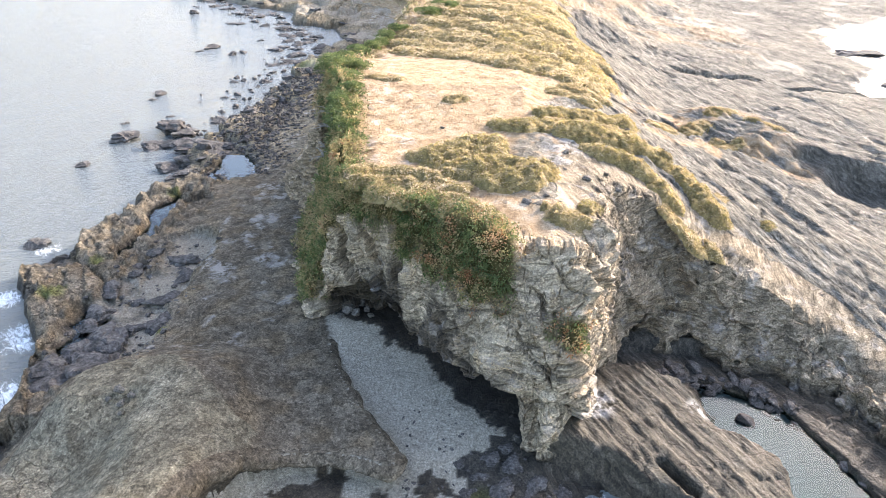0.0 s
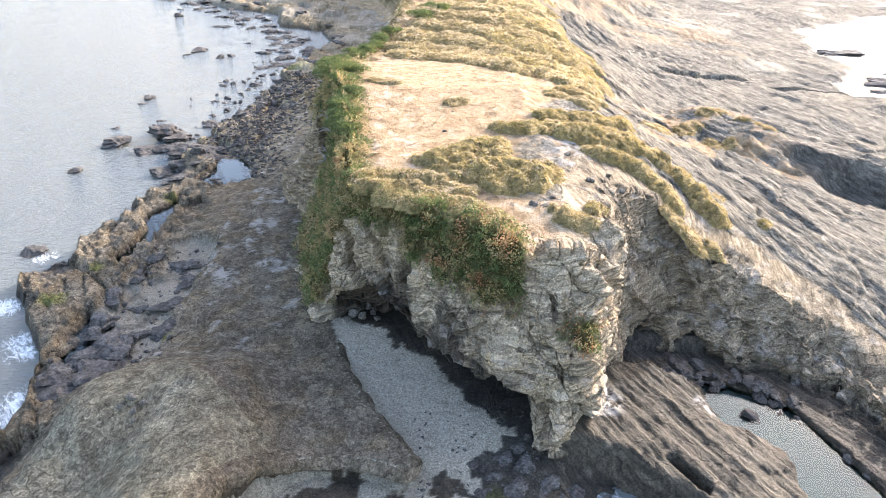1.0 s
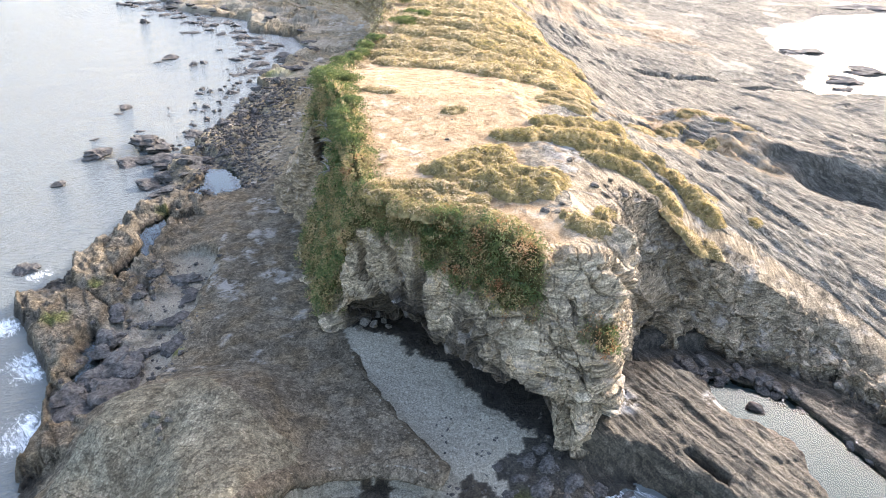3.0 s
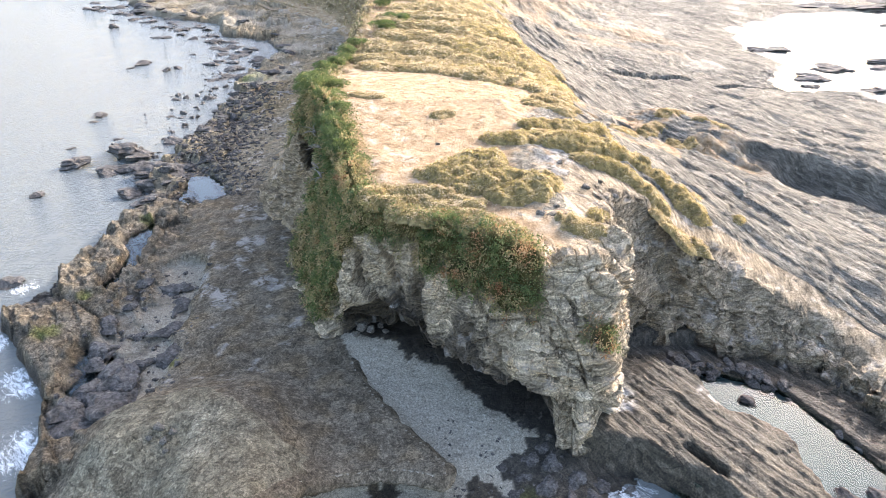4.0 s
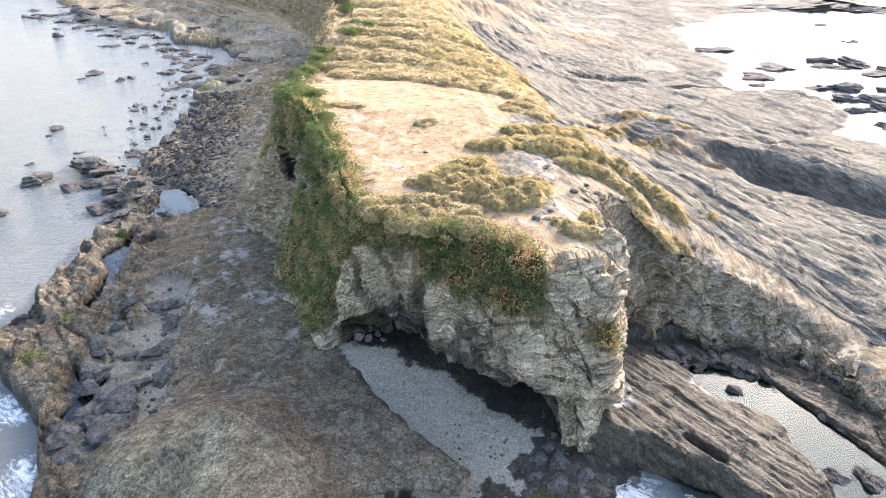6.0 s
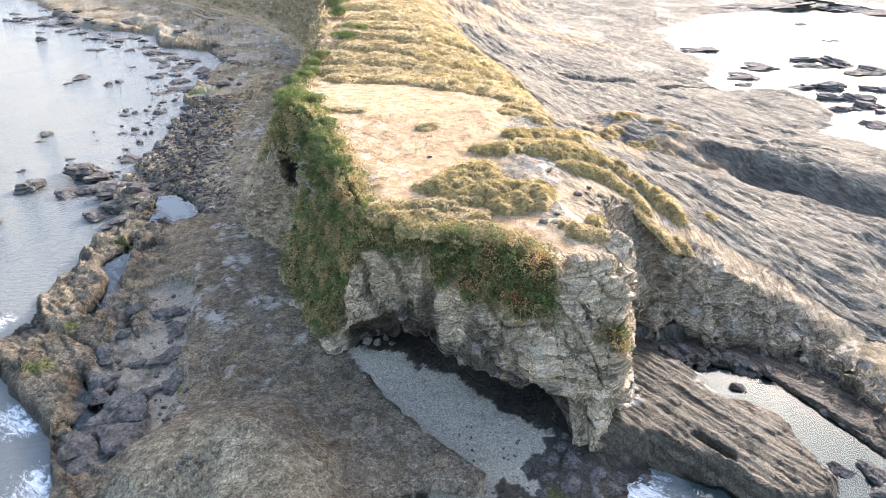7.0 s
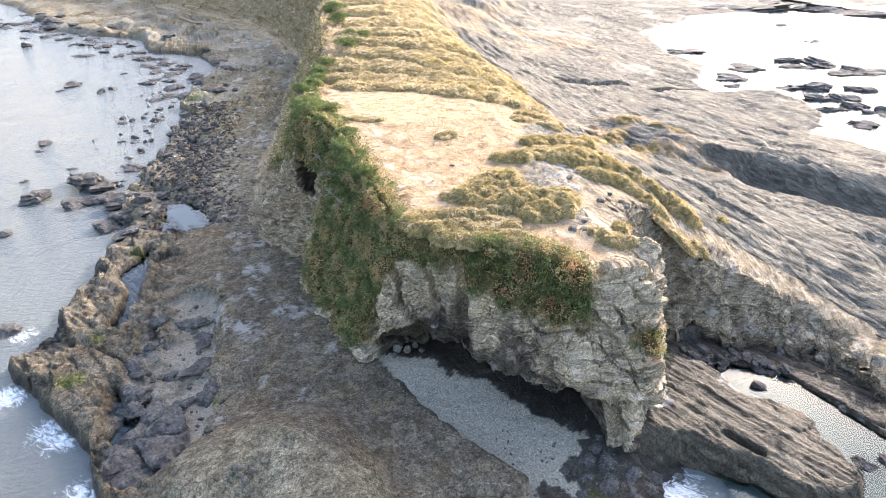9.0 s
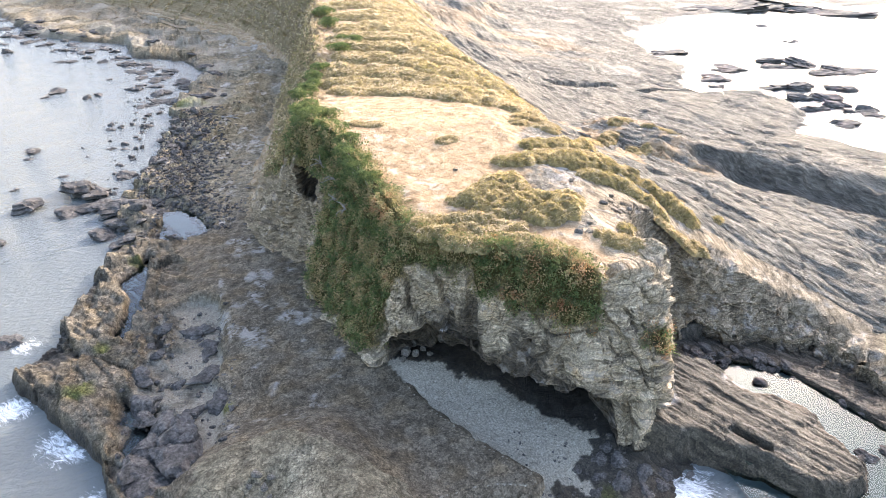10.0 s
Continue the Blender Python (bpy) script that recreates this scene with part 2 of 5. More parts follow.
def rough_low(x, y):
    low = lowland(x, y)
    craggy = smooth(-0.9, 0.4, low) * np.maximum(smooth(-20, -23, x) + smooth(3, 5, x) * 0.8, 0.6 * smooth(84, 96, y))
    warp = 0.6 * fbm(x, y, 2, 2.5, 3)
    q, r = along_strike(x + warp, y - warp)
    plate, gap = cells(q, r / 1.8, 2.6, 3)
    plate2, gap2 = cells(q, r / 2.2, 0.9, 5)
    beds = fbm(q, r / 7, 0, 0.8, 4, 0.62)
    step = 0.8 * plate + 0.55 * q + 0.8 * fbm(x, y, 7, 4, 3)
    step = 0.24 * (np.floor(step / 0.3) * 0.3 + 0.3 * smooth(0.72, 1.0, step / 0.3 - np.floor(step / 0.3)) - 0.55 * q)
    crag = 1.0 * plate - 0.22 * smooth(0.1, 0.0, gap) + 1.6 * step + 0.42 * plate2 - 0.12 * smooth(0.06, 0, gap2) + 0.12 * beds + 0.1 * fbm(x, y, 0, 0.5, 3, 0.6)
    q0, r0 = along_strike(x, y)
    q0 = q0 + 0.3 * fbm(x, y, 5, 2.5, 4) + 0.1 * fbm(x, y, 6, 0.7, 3)
    w1, w2 = q0 / 1.1, q0 / 0.46 + 0.4 * fbm(x, y, 2, 3, 2)
    i1, w1, w2 = np.floor(w1), w1 - np.floor(w1), w2 - np.floor(w2)
    ridge = (0.7 + 0.5 * np.sin(i1 * 5.7)) * (np.minimum(w1 / 0.75, (1 - w1) / 0.25) - 0.5)
    fine = np.minimum(w2 / 0.7, (1 - w2) / 0.3) - 0.5
    broken, broken_gap = cells(q0, r0 / 3.6, 1.3, 21)
    lines = 0.2 * ridge + 0.15 * fine * smooth(-.4, .2, fbm(x, y, 8, 2, 3)) + 0.09 * broken - 0.05 * smooth(0.08, 0, broken_gap) + 0.08 * fbm(x, y, 3, 0.5, 4, 0.6)
    crag = mix(crag, lines, smooth(3, 5, x))
    slab, slab_gap = cells(x + 2 * warp, y - 2 * warp, 3.6, 11)
    worn = 0.10 * fbm(x, y, 0.5, 2.4, 5, 0.56) + 0.05 * fbm(x, y, 0.2, 0.5, 4, 0.6) + 0.12 * slab - 0.07 * smooth(0.15, 0, slab_gap)
    return low + craggy * crag + worn


def ground_height(x, y):
    x, y = np.asarray(x, float), np.asarray(y, float)
    head = inside(x, y, HEAD)
    h = np.zeros(x.shape)
    up = head > 0
    h[up] = rough_top(x[up], y[up])
    h[~up] = rough_low(x[~up], y[~up])
    return h, head


def top_surface(x, y):
    """The ground as one walks on it on top, out to the cliff's edge."""
    h, head = ground_height(x, y)
    return np.where(head > 0, h, plateau(x, y) + 0.03 + 0.14 * fbm(x, y, 0, 2.0, 5))


# ---- materials ----
def material(name):
    m = bpy.data.materials.new(name)
    m.use_nodes = True
    return m, m.node_tree.nodes, m.node_tree.links, m.node_tree.nodes["Principled BSDF"]


def noise_node(nodes, links, scale, detail=6.0, rough=0.6, stretch=None, turn=(0, 0, 0), distort=0.0):
    co = nodes.new("ShaderNodeTexCoord")
    mp = nodes.new("ShaderNodeMapping")
    mp.vector_type = "TEXTURE" if stretch else "POINT"
    mp.inputs["Rotation"].default_value = [radians(a) for a in turn]
    mp.inputs["Scale"].default_value = stretch or (1, 1, 1)
    nz = nodes.new("ShaderNodeTexNoise")
    nz.inputs["Scale"].default_value, nz.inputs["Detail"].default_value, nz.inputs["Roughness"].default_value = scale, detail, rough
    nz.inputs["Distortion"].default_value = distort
    links.new(co.outputs["Object"], mp.inputs[0])
    links.new(mp.outputs[0], nz.inputs[0])
    return nz.outputs[0]


def ramp(nodes, links, source, stops):
    r = nodes.new("ShaderNodeValToRGB")
    while len(r.color_ramp.elements) < len(stops):
        r.color_ramp.elements.new(0.5)
    for e, (at, c) in zip(r.color_ramp.elements, stops):
        e.position, e.color = at, (*c, 1)
    links.new(source, r.inputs[0])
    return r.outputs[0]


def blend(nodes, links, factor, a, b, how="MIX"):
    n = nodes.new("ShaderNodeMix")
    n.data_type, n.blend_type = "RGBA", how
    for value, socket in ((factor, n.inputs[0]), (a, n.inputs[6]), (b, n.inputs[7])):
        if isinstance(value, (int, float)):
            socket.default_value = value
        elif isinstance(value, tuple):
            socket.default_value = (*value, 1)
        else:
            links.new(value, socket)
    return n.outputs[2]


def attribute(nodes, name):
    a = nodes.new("ShaderNodeAttribute")
    a.attribute_name = name
    return a.outputs["Fac"]


def calc(nodes, links, op, a, b=0.0, clamp=False):
    n = nodes.new("ShaderNodeMath")
    n.operation, n.use_clamp = op, clamp
    for value, socket in ((a, n.inputs[0]), (b, n.inputs[1])):
        if isinstance(value, (int, float)):
            socket.default_value = value
        else:
            links.new(value, socket)
    return n.outputs[0]


def bump(nodes, links, bsdf, height, strength, distance):
    b = nodes.new("ShaderNodeBump")
    b.inputs["Strength"].default_value, b.inputs["Distance"].default_value = strength, distance
    links.new(height, b.inputs["Height"])
    links.new(b.outputs[0], bsdf.inputs["Normal"])


def grey(v):
    return (v, v, v)


def chips(nodes, links, scale, stretch, turn, ragged):
    """A random value for each small plate of the surface, with ragged outlines."""
    co = nodes.new("ShaderNodeTexCoord")
    wob = nodes.new("ShaderNodeTexNoise")
    wob.inputs["Scale"].default_value, wob.inputs["Detail"].default_value, wob.inputs["Roughness"].default_value = 2.5, 6, 0.7
    links.new(co.outputs["Object"], wob.inputs[0])
    scaled = nodes.new("ShaderNodeVectorMath")
    scaled.operation = "MULTIPLY_ADD"
    scaled.inputs[1].default_value = (ragged, ragged, ragged)
    links.new(wob.outputs[1], scaled.inputs[0])
    links.new(co.outputs["Object"], scaled.inputs[2])
    mp = nodes.new("ShaderNodeMapping")
    mp.vector_type = "TEXTURE" if stretch else "POINT"
    mp.inputs["Rotation"].default_value = [radians(a) for a in turn]
    mp.inputs["Scale"].default_value = stretch or (1, 1, 1)
    links.new(scaled.outputs[0], mp.inputs[0])
    vo = nodes.new("ShaderNodeTexVoronoi")
    vo.inputs["Scale"].default_value = scale
    links.new(mp.outputs[0], vo.inputs[0])
    split = nodes.new("ShaderNodeSeparateColor")
    links.new(vo.outputs["Color"], split.inputs[0])
    return split.outputs[0]


def rock_material(name, dark, mid, pale, stretch, turn, bed_mix=0.5, gloss=0.92):
    """Bedded rock, with sand, bare earth, plant litter, wet rock, painted-in shade, brown rock and bleached crust where
    the surface is marked so.
    """
    m, n, l, p = material(name)
    broad = noise_node(n, l, 0.3, 6, 0.65)
    patch = noise_node(n, l, 1.3, 8, 0.7, None, (0, 0, 0), 0.6)
    grain = noise_node(n, l, 10.0, 6, 0.72)
    bed = noise_node(n, l, 2.2, 8, 0.68, stretch, turn, 0.3)
    colour = ramp(n, l, broad, [(0.32, dark), (0.5, mid), (0.7, pale)])
    colour = blend(n, l, 0.55, colour, ramp(n, l, patch, [(0.34, dark), (0.48, mid), (0.66, pale)]))
    band = ramp(n, l, bed, [(0.34, tuple(0.5 * c for c in mid)), (0.46, mid), (0.54, tuple(0.5 * (c + d) for c, d in zip(mid, pale))), (0.66, pale)])
    colour = blend(n, l, calc(n, l, "MULTIPLY", attribute(n, "beds"), bed_mix), colour, band)
    colour = blend(n, l, attribute(n, "brown"), colour, (1.22, 1.05, 0.84), "MULTIPLY")
    colour = blend(n, l, attribute(n, "dull"), colour, (0.54, 0.50, 0.45), "MULTIPLY")
    colour = blend(n, l, attribute(n, "weed"), colour, (0.13, 0.14, 0.035))
    colour = blend(n, l, attribute(n, "pale"), colour, (1.3, 1.31, 1.2), "MULTIPLY")
    speck = ramp(n, l, grain, [(0.38, grey(0.34)), (0.46, grey(0.76)), (0.53, grey(1.06)), (0.63, grey(1.8))])
    colour = blend(n, l, 0.68, colour, speck, "MULTIPLY")
    chip = blend(n, l, attribute(n, "beds"), chips(n, l, 5.5, None, (0, 0, 0), 0.16), chips(n, l, 2.6, stretch, turn, 0.28))
    colour = blend(n, l, 0.8, colour, ramp(n, l, chip, [(0.0, grey(0.62)), (0.5, grey(1.0)), (1.0, grey(1.4))]), "MULTIPLY")
    sand_grain = noise_node(n, l, 9, 9, 0.85)
    sand = ramp(n, l, sand_grain, [(0.38, (0.135, 0.12, 0.092)), (0.5, (0.33, 0.295, 0.228)), (0.63, (0.61, 0.555, 0.445))])
    colour = blend(n, l, attribute(n, "sand"), colour, sand)
    earth = ramp(n, l, patch, [(0.34, (0.19, 0.125, 0.07)), (0.46, (0.325, 0.225, 0.13)), (0.56, (0.385, 0.285, 0.178)), (0.68, (0.42, 0.345, 0.25))])
    earth = blend(n, l, 0.3, earth, speck, "MULTIPLY")
    colour = blend(n, l, attribute(n, "earth"), colour, earth)
    soil = ramp(n, l, patch, [(0.35, (0.035, 0.035, 0.013)), (0.52, (0.09, 0.08, 0.03)), (0.7, (0.19, 0.13, 0.06))])
    colour = blend(n, l, attribute(n, "veg"), colour, soil)
    # darkens wet rock and paints in the shade of caves and overhangs
    colour = blend(n, l, attribute(n, "wet_shade"), colour, (0.2, 0.195, 0.19), "MULTIPLY")
    crust = calc(n, l, "MULTIPLY", attribute(n, "white"), ramp(n, l, patch, [(0.44, grey(0)), (0.56, grey(1))]), True)
    colour = blend(n, l, crust, colour, (0.6, 0.58, 0.55))
    co = n.new("ShaderNodeTexCoord")
    bent = n.new("ShaderNodeVectorMath")
    bent.operation = "ADD"
    wobble = n.new("ShaderNodeTexNoise")
    wobble.inputs["Scale"].default_value, wobble.inputs["Detail"].default_value = 0.8, 5
    l.new(co.outputs["Object"], wobble.inputs[0])
    l.new(co.outputs["Object"], bent.inputs[0])
    l.new(wobble.outputs[1], bent.inputs[1])
    cr = n.new("ShaderNodeTexVoronoi")
    cr.feature = "DISTANCE_TO_EDGE"
    cr.inputs["Scale"].default_value = 0.9
    l.new(bent.outputs[0], cr.inputs[0])
    bare = calc(n, l, "SUBTRACT", 1.0, calc(n, l, "ADD", calc(n, l, "ADD", attribute(n, "sand"), attribute(n, "earth")), attribute(n, "veg")), True)
    crack = calc(n, l, "MULTIPLY", ramp(n, l, cr.outputs[0], [(0.0, grey(1)), (0.035, grey(0))]), ramp(n, l, broad, [(0.42, grey(0)), (0.6, grey(1))]))
    crack = calc(n, l, "MULTIPLY", crack, bare)
    colour = blend(n, l, calc(n, l, "MULTIPLY", crack, 0.6), colour, (0.3, 0.3, 0.3), "MULTIPLY")
    l.new(colour, p.inputs["Base Color"])
    l.new(calc(n, l, "ADD", calc(n, l, "MULTIPLY", attribute(n, "wet_shade"), 0.25), 0.06), p.inputs["Specular IOR Level"])
    l.new(calc(n, l, "SUBTRACT", gloss, calc(n, l, "MULTIPLY", attribute(n, "wet_shade"), 0.3), True), p.inputs["Roughness"])
    h = calc(n, l, "ADD", calc(n, l, "MULTIPLY", grain, 0.45), calc(n, l, "MULTIPLY", calc(n, l, "MULTIPLY", bed, attribute(n, "beds")), 0.5))
    h = calc(n, l, "ADD", h, calc(n, l, "MULTIPLY", chip, 0.09))
    h = calc(n, l, "SUBTRACT", calc(n, l, "ADD", h, calc(n, l, "MULTIPLY", patch, 0.6)), calc(n, l, "MULTIPLY", crack, 0.25))
    bump(n, l, p, h, 0.95, 0.3)
    return m


rock_ground = rock_material("bedrock", (0.058, 0.052, 0.041), (0.138, 0.126, 0.101), (0.285, 0.262, 0.216), (0.45, 5.0, 1.0), (0, 0, 30), 0.75)
rock_cliff = rock_material("cliff_rock", (0.12, 0.102, 0.074), (0.325, 0.278, 0.203), (0.55, 0.475, 0.36), (3.0, 3.0, 0.3), (10, -14, 0), 0.85, 0.92)
rock_boulder = rock_material("boulder_rock", (0.042, 0.039, 0.036), (0.098, 0.091, 0.083), (0.20, 0.187, 0.168), (3, 3, 0.4), (20, 15, 0), 0.5)
rock_pale = rock_material("pale_boulder", (0.09, 0.085, 0.075), (0.17, 0.155, 0.13), (0.28, 0.255, 0.22), (3, 3, 0.4), (20, 15, 0), 0.4)


def leaf_material(name, stops, patch=0.5, through_light=0.35):
    m, n, l, p = material(name)
    geo = n.new("ShaderNodeNewGeometry")
    spread = ramp(n, l, noise_node(n, l, 0.8, 5, 0.65), [(0.3, grey(0)), (0.7, grey(1))])
    fac = calc(n, l, "ADD", calc(n, l, "MULTIPLY", geo.outputs["Random Per Island"], 1 - patch), calc(n, l, "MULTIPLY", spread, patch))
    colour = ramp(n, l, fac, stops)
    l.new(colour, p.inputs["Base Color"])
    p.inputs["Roughness"].default_value = 0.6
    tr = n.new("ShaderNodeBsdfTranslucent")
    l.new(colour, tr.inputs[0])
    both = n.new("ShaderNodeMixShader")
    both.inputs[0].default_value = through_light
    l.new(p.outputs[0], both.inputs[1])
    l.new(tr.outputs[0], both.inputs[2])
    l.new(both.outputs[0], n["Material Output"].inputs[0])
    return m


leaf_dry = leaf_material("dry_leaf", [(0.2, (0.17, 0.13, 0.065)), (0.4, (0.34, 0.265, 0.145)), (0.6, (0.49, 0.39, 0.24)), (0.8, (0.60, 0.50, 0.35))], 0.62, 0.45)
leaf_olive = leaf_material("olive_leaf", [(0.2, (0.13, 0.125, 0.035)), (0.42, (0.27, 0.225, 0.065)), (0.6, (0.43, 0.33, 0.12)), (0.8, (0.58, 0.46, 0.22))], 0.62, 0.45)
leaf_green = leaf_material("green_leaf", [(0.15, (0.033, 0.057, 0.019)), (0.42, (0.088, 0.128, 0.037)), (0.65, (0.17, 0.195, 0.065)), (0.9, (0.36, 0.33, 0.14))], 0.6, 0.35)
leaf_mixed = leaf_material("mixed_leaf", [(0.25, (0.085, 0.105, 0.033)), (0.42, (0.19, 0.185, 0.062)), (0.55, (0.35, 0.285, 0.115)), (0.7, (0.42, 0.30, 0.15)), (0.85, (0.40, 0.24, 0.13))], 0.75, 0.35)
leaf_scrub = leaf_material("scrub_leaf", [(0.2, (0.095, 0.092, 0.038)), (0.42, (0.21, 0.18, 0.076)), (0.62, (0.35, 0.27, 0.125)), (0.85, (0.46, 0.33, 0.18))], 0.7, 0.35)
leaf_rust = leaf_material("rust_leaf", [(0.2, (0.20, 0.08, 0.03)), (0.5, (0.38, 0.19, 0.085)), (0.8, (0.50, 0.34, 0.18))], 0.4, 0.4)

bark, n, l, p = material("bleached_bark")
l.new(ramp(n, l, noise_node(n, l, 12, 6, 0.7), [(0.35, (0.12, 0.10, 0.08)), (0.6, (0.34, 0.31, 0.27))]), p.inputs["Base Color"])
p.inputs["Roughness"].default_value = 0.8

litter, n, l, p = material("plant_litter")
l.new(ramp(n, l, noise_node(n, l, 3.5, 8, 0.7), [(0.35, (0.09, 0.07, 0.025)), (0.55, (0.24, 0.18, 0.07)), (0.7, (0.36, 0.27, 0.12))]), p.inputs["Base Color"])
p.inputs["Roughness"].default_value = 0.9
bump(n, l, p, noise_node(n, l, 9, 6, 0.7), 0.8, 0.12)

water, n, l, p = material("sea_water")
p.inputs["IOR"].default_value = 1.33
swell = noise_node(n, l, 0.5, 4, 0.6, (1.7, 0.8, 1), (0, 0, 35), 0.5)
ripple = noise_node(n, l, 2.6, 5, 0.62, (1.8, 0.8, 1), (0, 0, 20), 0.4)
foam_n = noise_node(n, l, 1.3, 12, 0.82, (0.6, 1.6, 1), (0, 0, 40), 1.6)
foam = calc(n, l, "SUBTRACT", calc(n, l, "ADD", attribute(n, "foam"), foam_n), 1.0)
foam = calc(n, l, "MULTIPLY", foam, 5.0, True)
l.new(blend(n, l, foam, (0.12, 0.132, 0.127), (0.82, 0.84, 0.84)), p.inputs["Base Color"])
l.new(calc(n, l, "ADD", calc(n, l, "MULTIPLY", foam, 0.6), 0.08, True), p.inputs["Roughness"])
bump(n, l, p, calc(n, l, "ADD", calc(n, l, "MULTIPLY", swell, 0.45), calc(n, l, "MULTIPLY", ripple, 0.75)), 0.8, 0.32)

still_water, n, l, p = material("still_water")
p.inputs["Base Color"].default_value = (0.34, 0.50, 0.54, 1)
p.inputs["Specular Tint"].default_value = (0.5, 0.68, 0.84, 1)
p.inputs["Specular IOR Level"].default_value = 0.14
p.inputs["Roughness"].default_value, p.inputs["IOR"].default_value, p.inputs["Transmission Weight"].default_value = 0.02, 1.33, 1.0
bump(n, l, p, noise_node(n, l, 3, 3), 0.08, 0.03)


# ---- mesh helpers ----
def mesh_from(name, co, faces, mat, attrs=(), shade=True):
    faces = np.asarray(faces, np.int32)
    me = bpy.data.meshes.new(name)
    me.vertices.add(len(co))
    me.vertices.foreach_set("co", np.asarray(co, np.float32).reshape(-1))
    me.loops.add(faces.size)
    me.loops.foreach_set("vertex_index", faces.reshape(-1))
    me.polygons.add(len(faces))
    me.polygons.foreach_set("loop_start", np.arange(0, faces.size, faces.shape[1], dtype=np.int32))
    me.polygons.foreach_set("use_smooth", np.full(len(faces), shade))
    me.update(calc_edges=True)
    for key, values in dict(attrs).items():
        me.attributes.new(key, "FLOAT", "POINT").data.foreach_set("value", np.asarray(values, np.float32).reshape(-1))
    me.materials.append(mat)
    return me


def grid_faces(r, c):
    i = np.arange(r * c).reshape(r, c)
    return np.stack([i[:-1, :-1], i[:-1, 1:], i[1:, 1:], i[1:, :-1]], -1).reshape(-1, 4)


def sheet(name, co, mat, attrs, label, category, flip=False, shade=True):
    """A piece of the setting from an array of places, rows by columns."""
    f = grid_faces(*co.shape[:2])
    return tagged(new(name, mesh_from(name, co.reshape(-1, 3), f[:, ::-1] if flip else f, mat, attrs, shade)), label, category, "", "structure")


def part(name, me, parent, label=""):
    ob = new(name, me)
    ob.parent = parent
    return tagged(ob, label)


def thing(name, at, label, category, group="", kind=""):
    ob = new(name)
    ob.matrix_basis = Matrix.Translation(at)
    ob.empty_display_size = 0.2
    return tagged(ob, label, category, group, kind)


def steps(*runs):
    """Grid lines: (from, to, spacing) run after run."""
    return np.concatenate([np.arange(a, b - 1e-6, s) for a, b, s in runs] + [[runs[-1][1]]])


# ---- ground ----
gx = steps((-1200, -300, 150), (-300, -100, 10), (-100, -45, 1.2), (-45, -33, 0.4), (-33, -20, 0.11), (-20, 4, 0.17), (4, 17.5, 0.1), (17.5, 28, 0.16), (28, 48, 0.28), (48, 90, 0.6), (90, 180, 2), (180, 400, 10), (400, 1200, 150))
gy = steps((-200, 0, 25), (0, 14, 1.0), (14, 18, 0.3), (18, 32, 0.1), (32, 48, 0.13), (48, 66, 0.22), (66, 110, 0.4), (110, 200, 0.9), (200, 330, 2.5), (330, 600, 20), (600, 1800, 200))
X, Y = np.meshgrid(gx, gy)
Z, head_d = ground_height(X, Y)
mottle = fbm(X, Y, 6, 1.6, 3)
on_platform = inside(X, Y, PLATFORM)
low_side = head_d < 0
in_channel = (on_platform < 0.35) & (X > -12.5) & (Y < 39) & low_side
strip_d, _, _ = near(X, Y, [(-20.6, 45.5), (-21.2, 40), (-21.0, 35.5), (-21.5, 31)])
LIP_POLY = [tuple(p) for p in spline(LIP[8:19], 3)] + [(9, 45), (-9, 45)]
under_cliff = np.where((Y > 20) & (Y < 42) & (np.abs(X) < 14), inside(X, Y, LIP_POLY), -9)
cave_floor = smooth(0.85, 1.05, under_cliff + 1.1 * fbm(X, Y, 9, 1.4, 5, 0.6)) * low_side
sandy = np.where(in_channel & (X < 4.2), smooth(0.02, -.03, fbm(X, Y, 8, 1.8, 5, 0.6) - smooth(24.2, 27.0, Y) - 0.06 + 1.3 * smooth(-.5, .5, X - np.interp(Y, [22, 25, 26.6, 28], [0.8, 1.5, 2.6, 3.2]) + 0.9 * fbm(X, Y, 12, 1.1, 4))), 0)
sandy = np.maximum(sandy, 0.62 * smooth(3.2, 2.7, strip_d + 0.9 * fbm(X, Y, 1.0, 2.2, 3)) * low_side * smooth(1.15, 0.95, Z) * (0.35 + 0.65 * smooth(-.25, .05, fbm(X, Y, 4, 2.6, 4))))
sandy = np.maximum(sandy, 0.8 * smooth(0.12, 0.3, fbm(X, Y, 8, 16, 3)) * smooth(34, 44, X) * smooth(70, 84, Y))
sandy = np.maximum(sandy, 0.5 * smooth(-.1, 0.3, fbm(X, Y, 3, 9, 3)) * smooth(86, 100, Y) * (X < 0) * low_side)
east = 4.5 + 0.42 * (Y - 44) + 1.6 * fbm(X, Y, 3, 4, 4)
earth = (head_d > -.2) * smooth(0.8, -.8, X - np.where(Y < 60, east, 14 + fbm(X, Y, 3, 5, 3) * 4)) * smooth(31, 34, Y + 2 * mottle)
earth = np.maximum(earth, 0.95 * smooth(-.02, 0.15, fbm(X, Y, 5, 3.5, 4)) * (head_d > 0) * smooth(15, 17, X) * smooth(34, 29, X) * smooth(52, 57, Y) * smooth(74, 69, Y))
earth = np.maximum(earth, 0.7 * smooth(0.05, 0.3, mottle) * (head_d > 0) * smooth(9, 6, X) * smooth(30, 32, Y))
earth = np.maximum(earth, 0.6 * smooth(0.0, 0.3, fbm(X, Y, 5, 8, 4) + 0.05 * (Z - 2)) * smooth(1.2, 2.4, Z) * (head_d > 0) * smooth(105, 125, Y) * smooth(60, 45, X))
wet_shade = smooth(0.75, 0.1, Z + 0.6 * mottle + 0.35 * (X > 24) - 0.3 * smooth(-22, -24, X) * (Y < 66)) * (1 - 0.75 * sandy)
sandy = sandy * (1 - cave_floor)
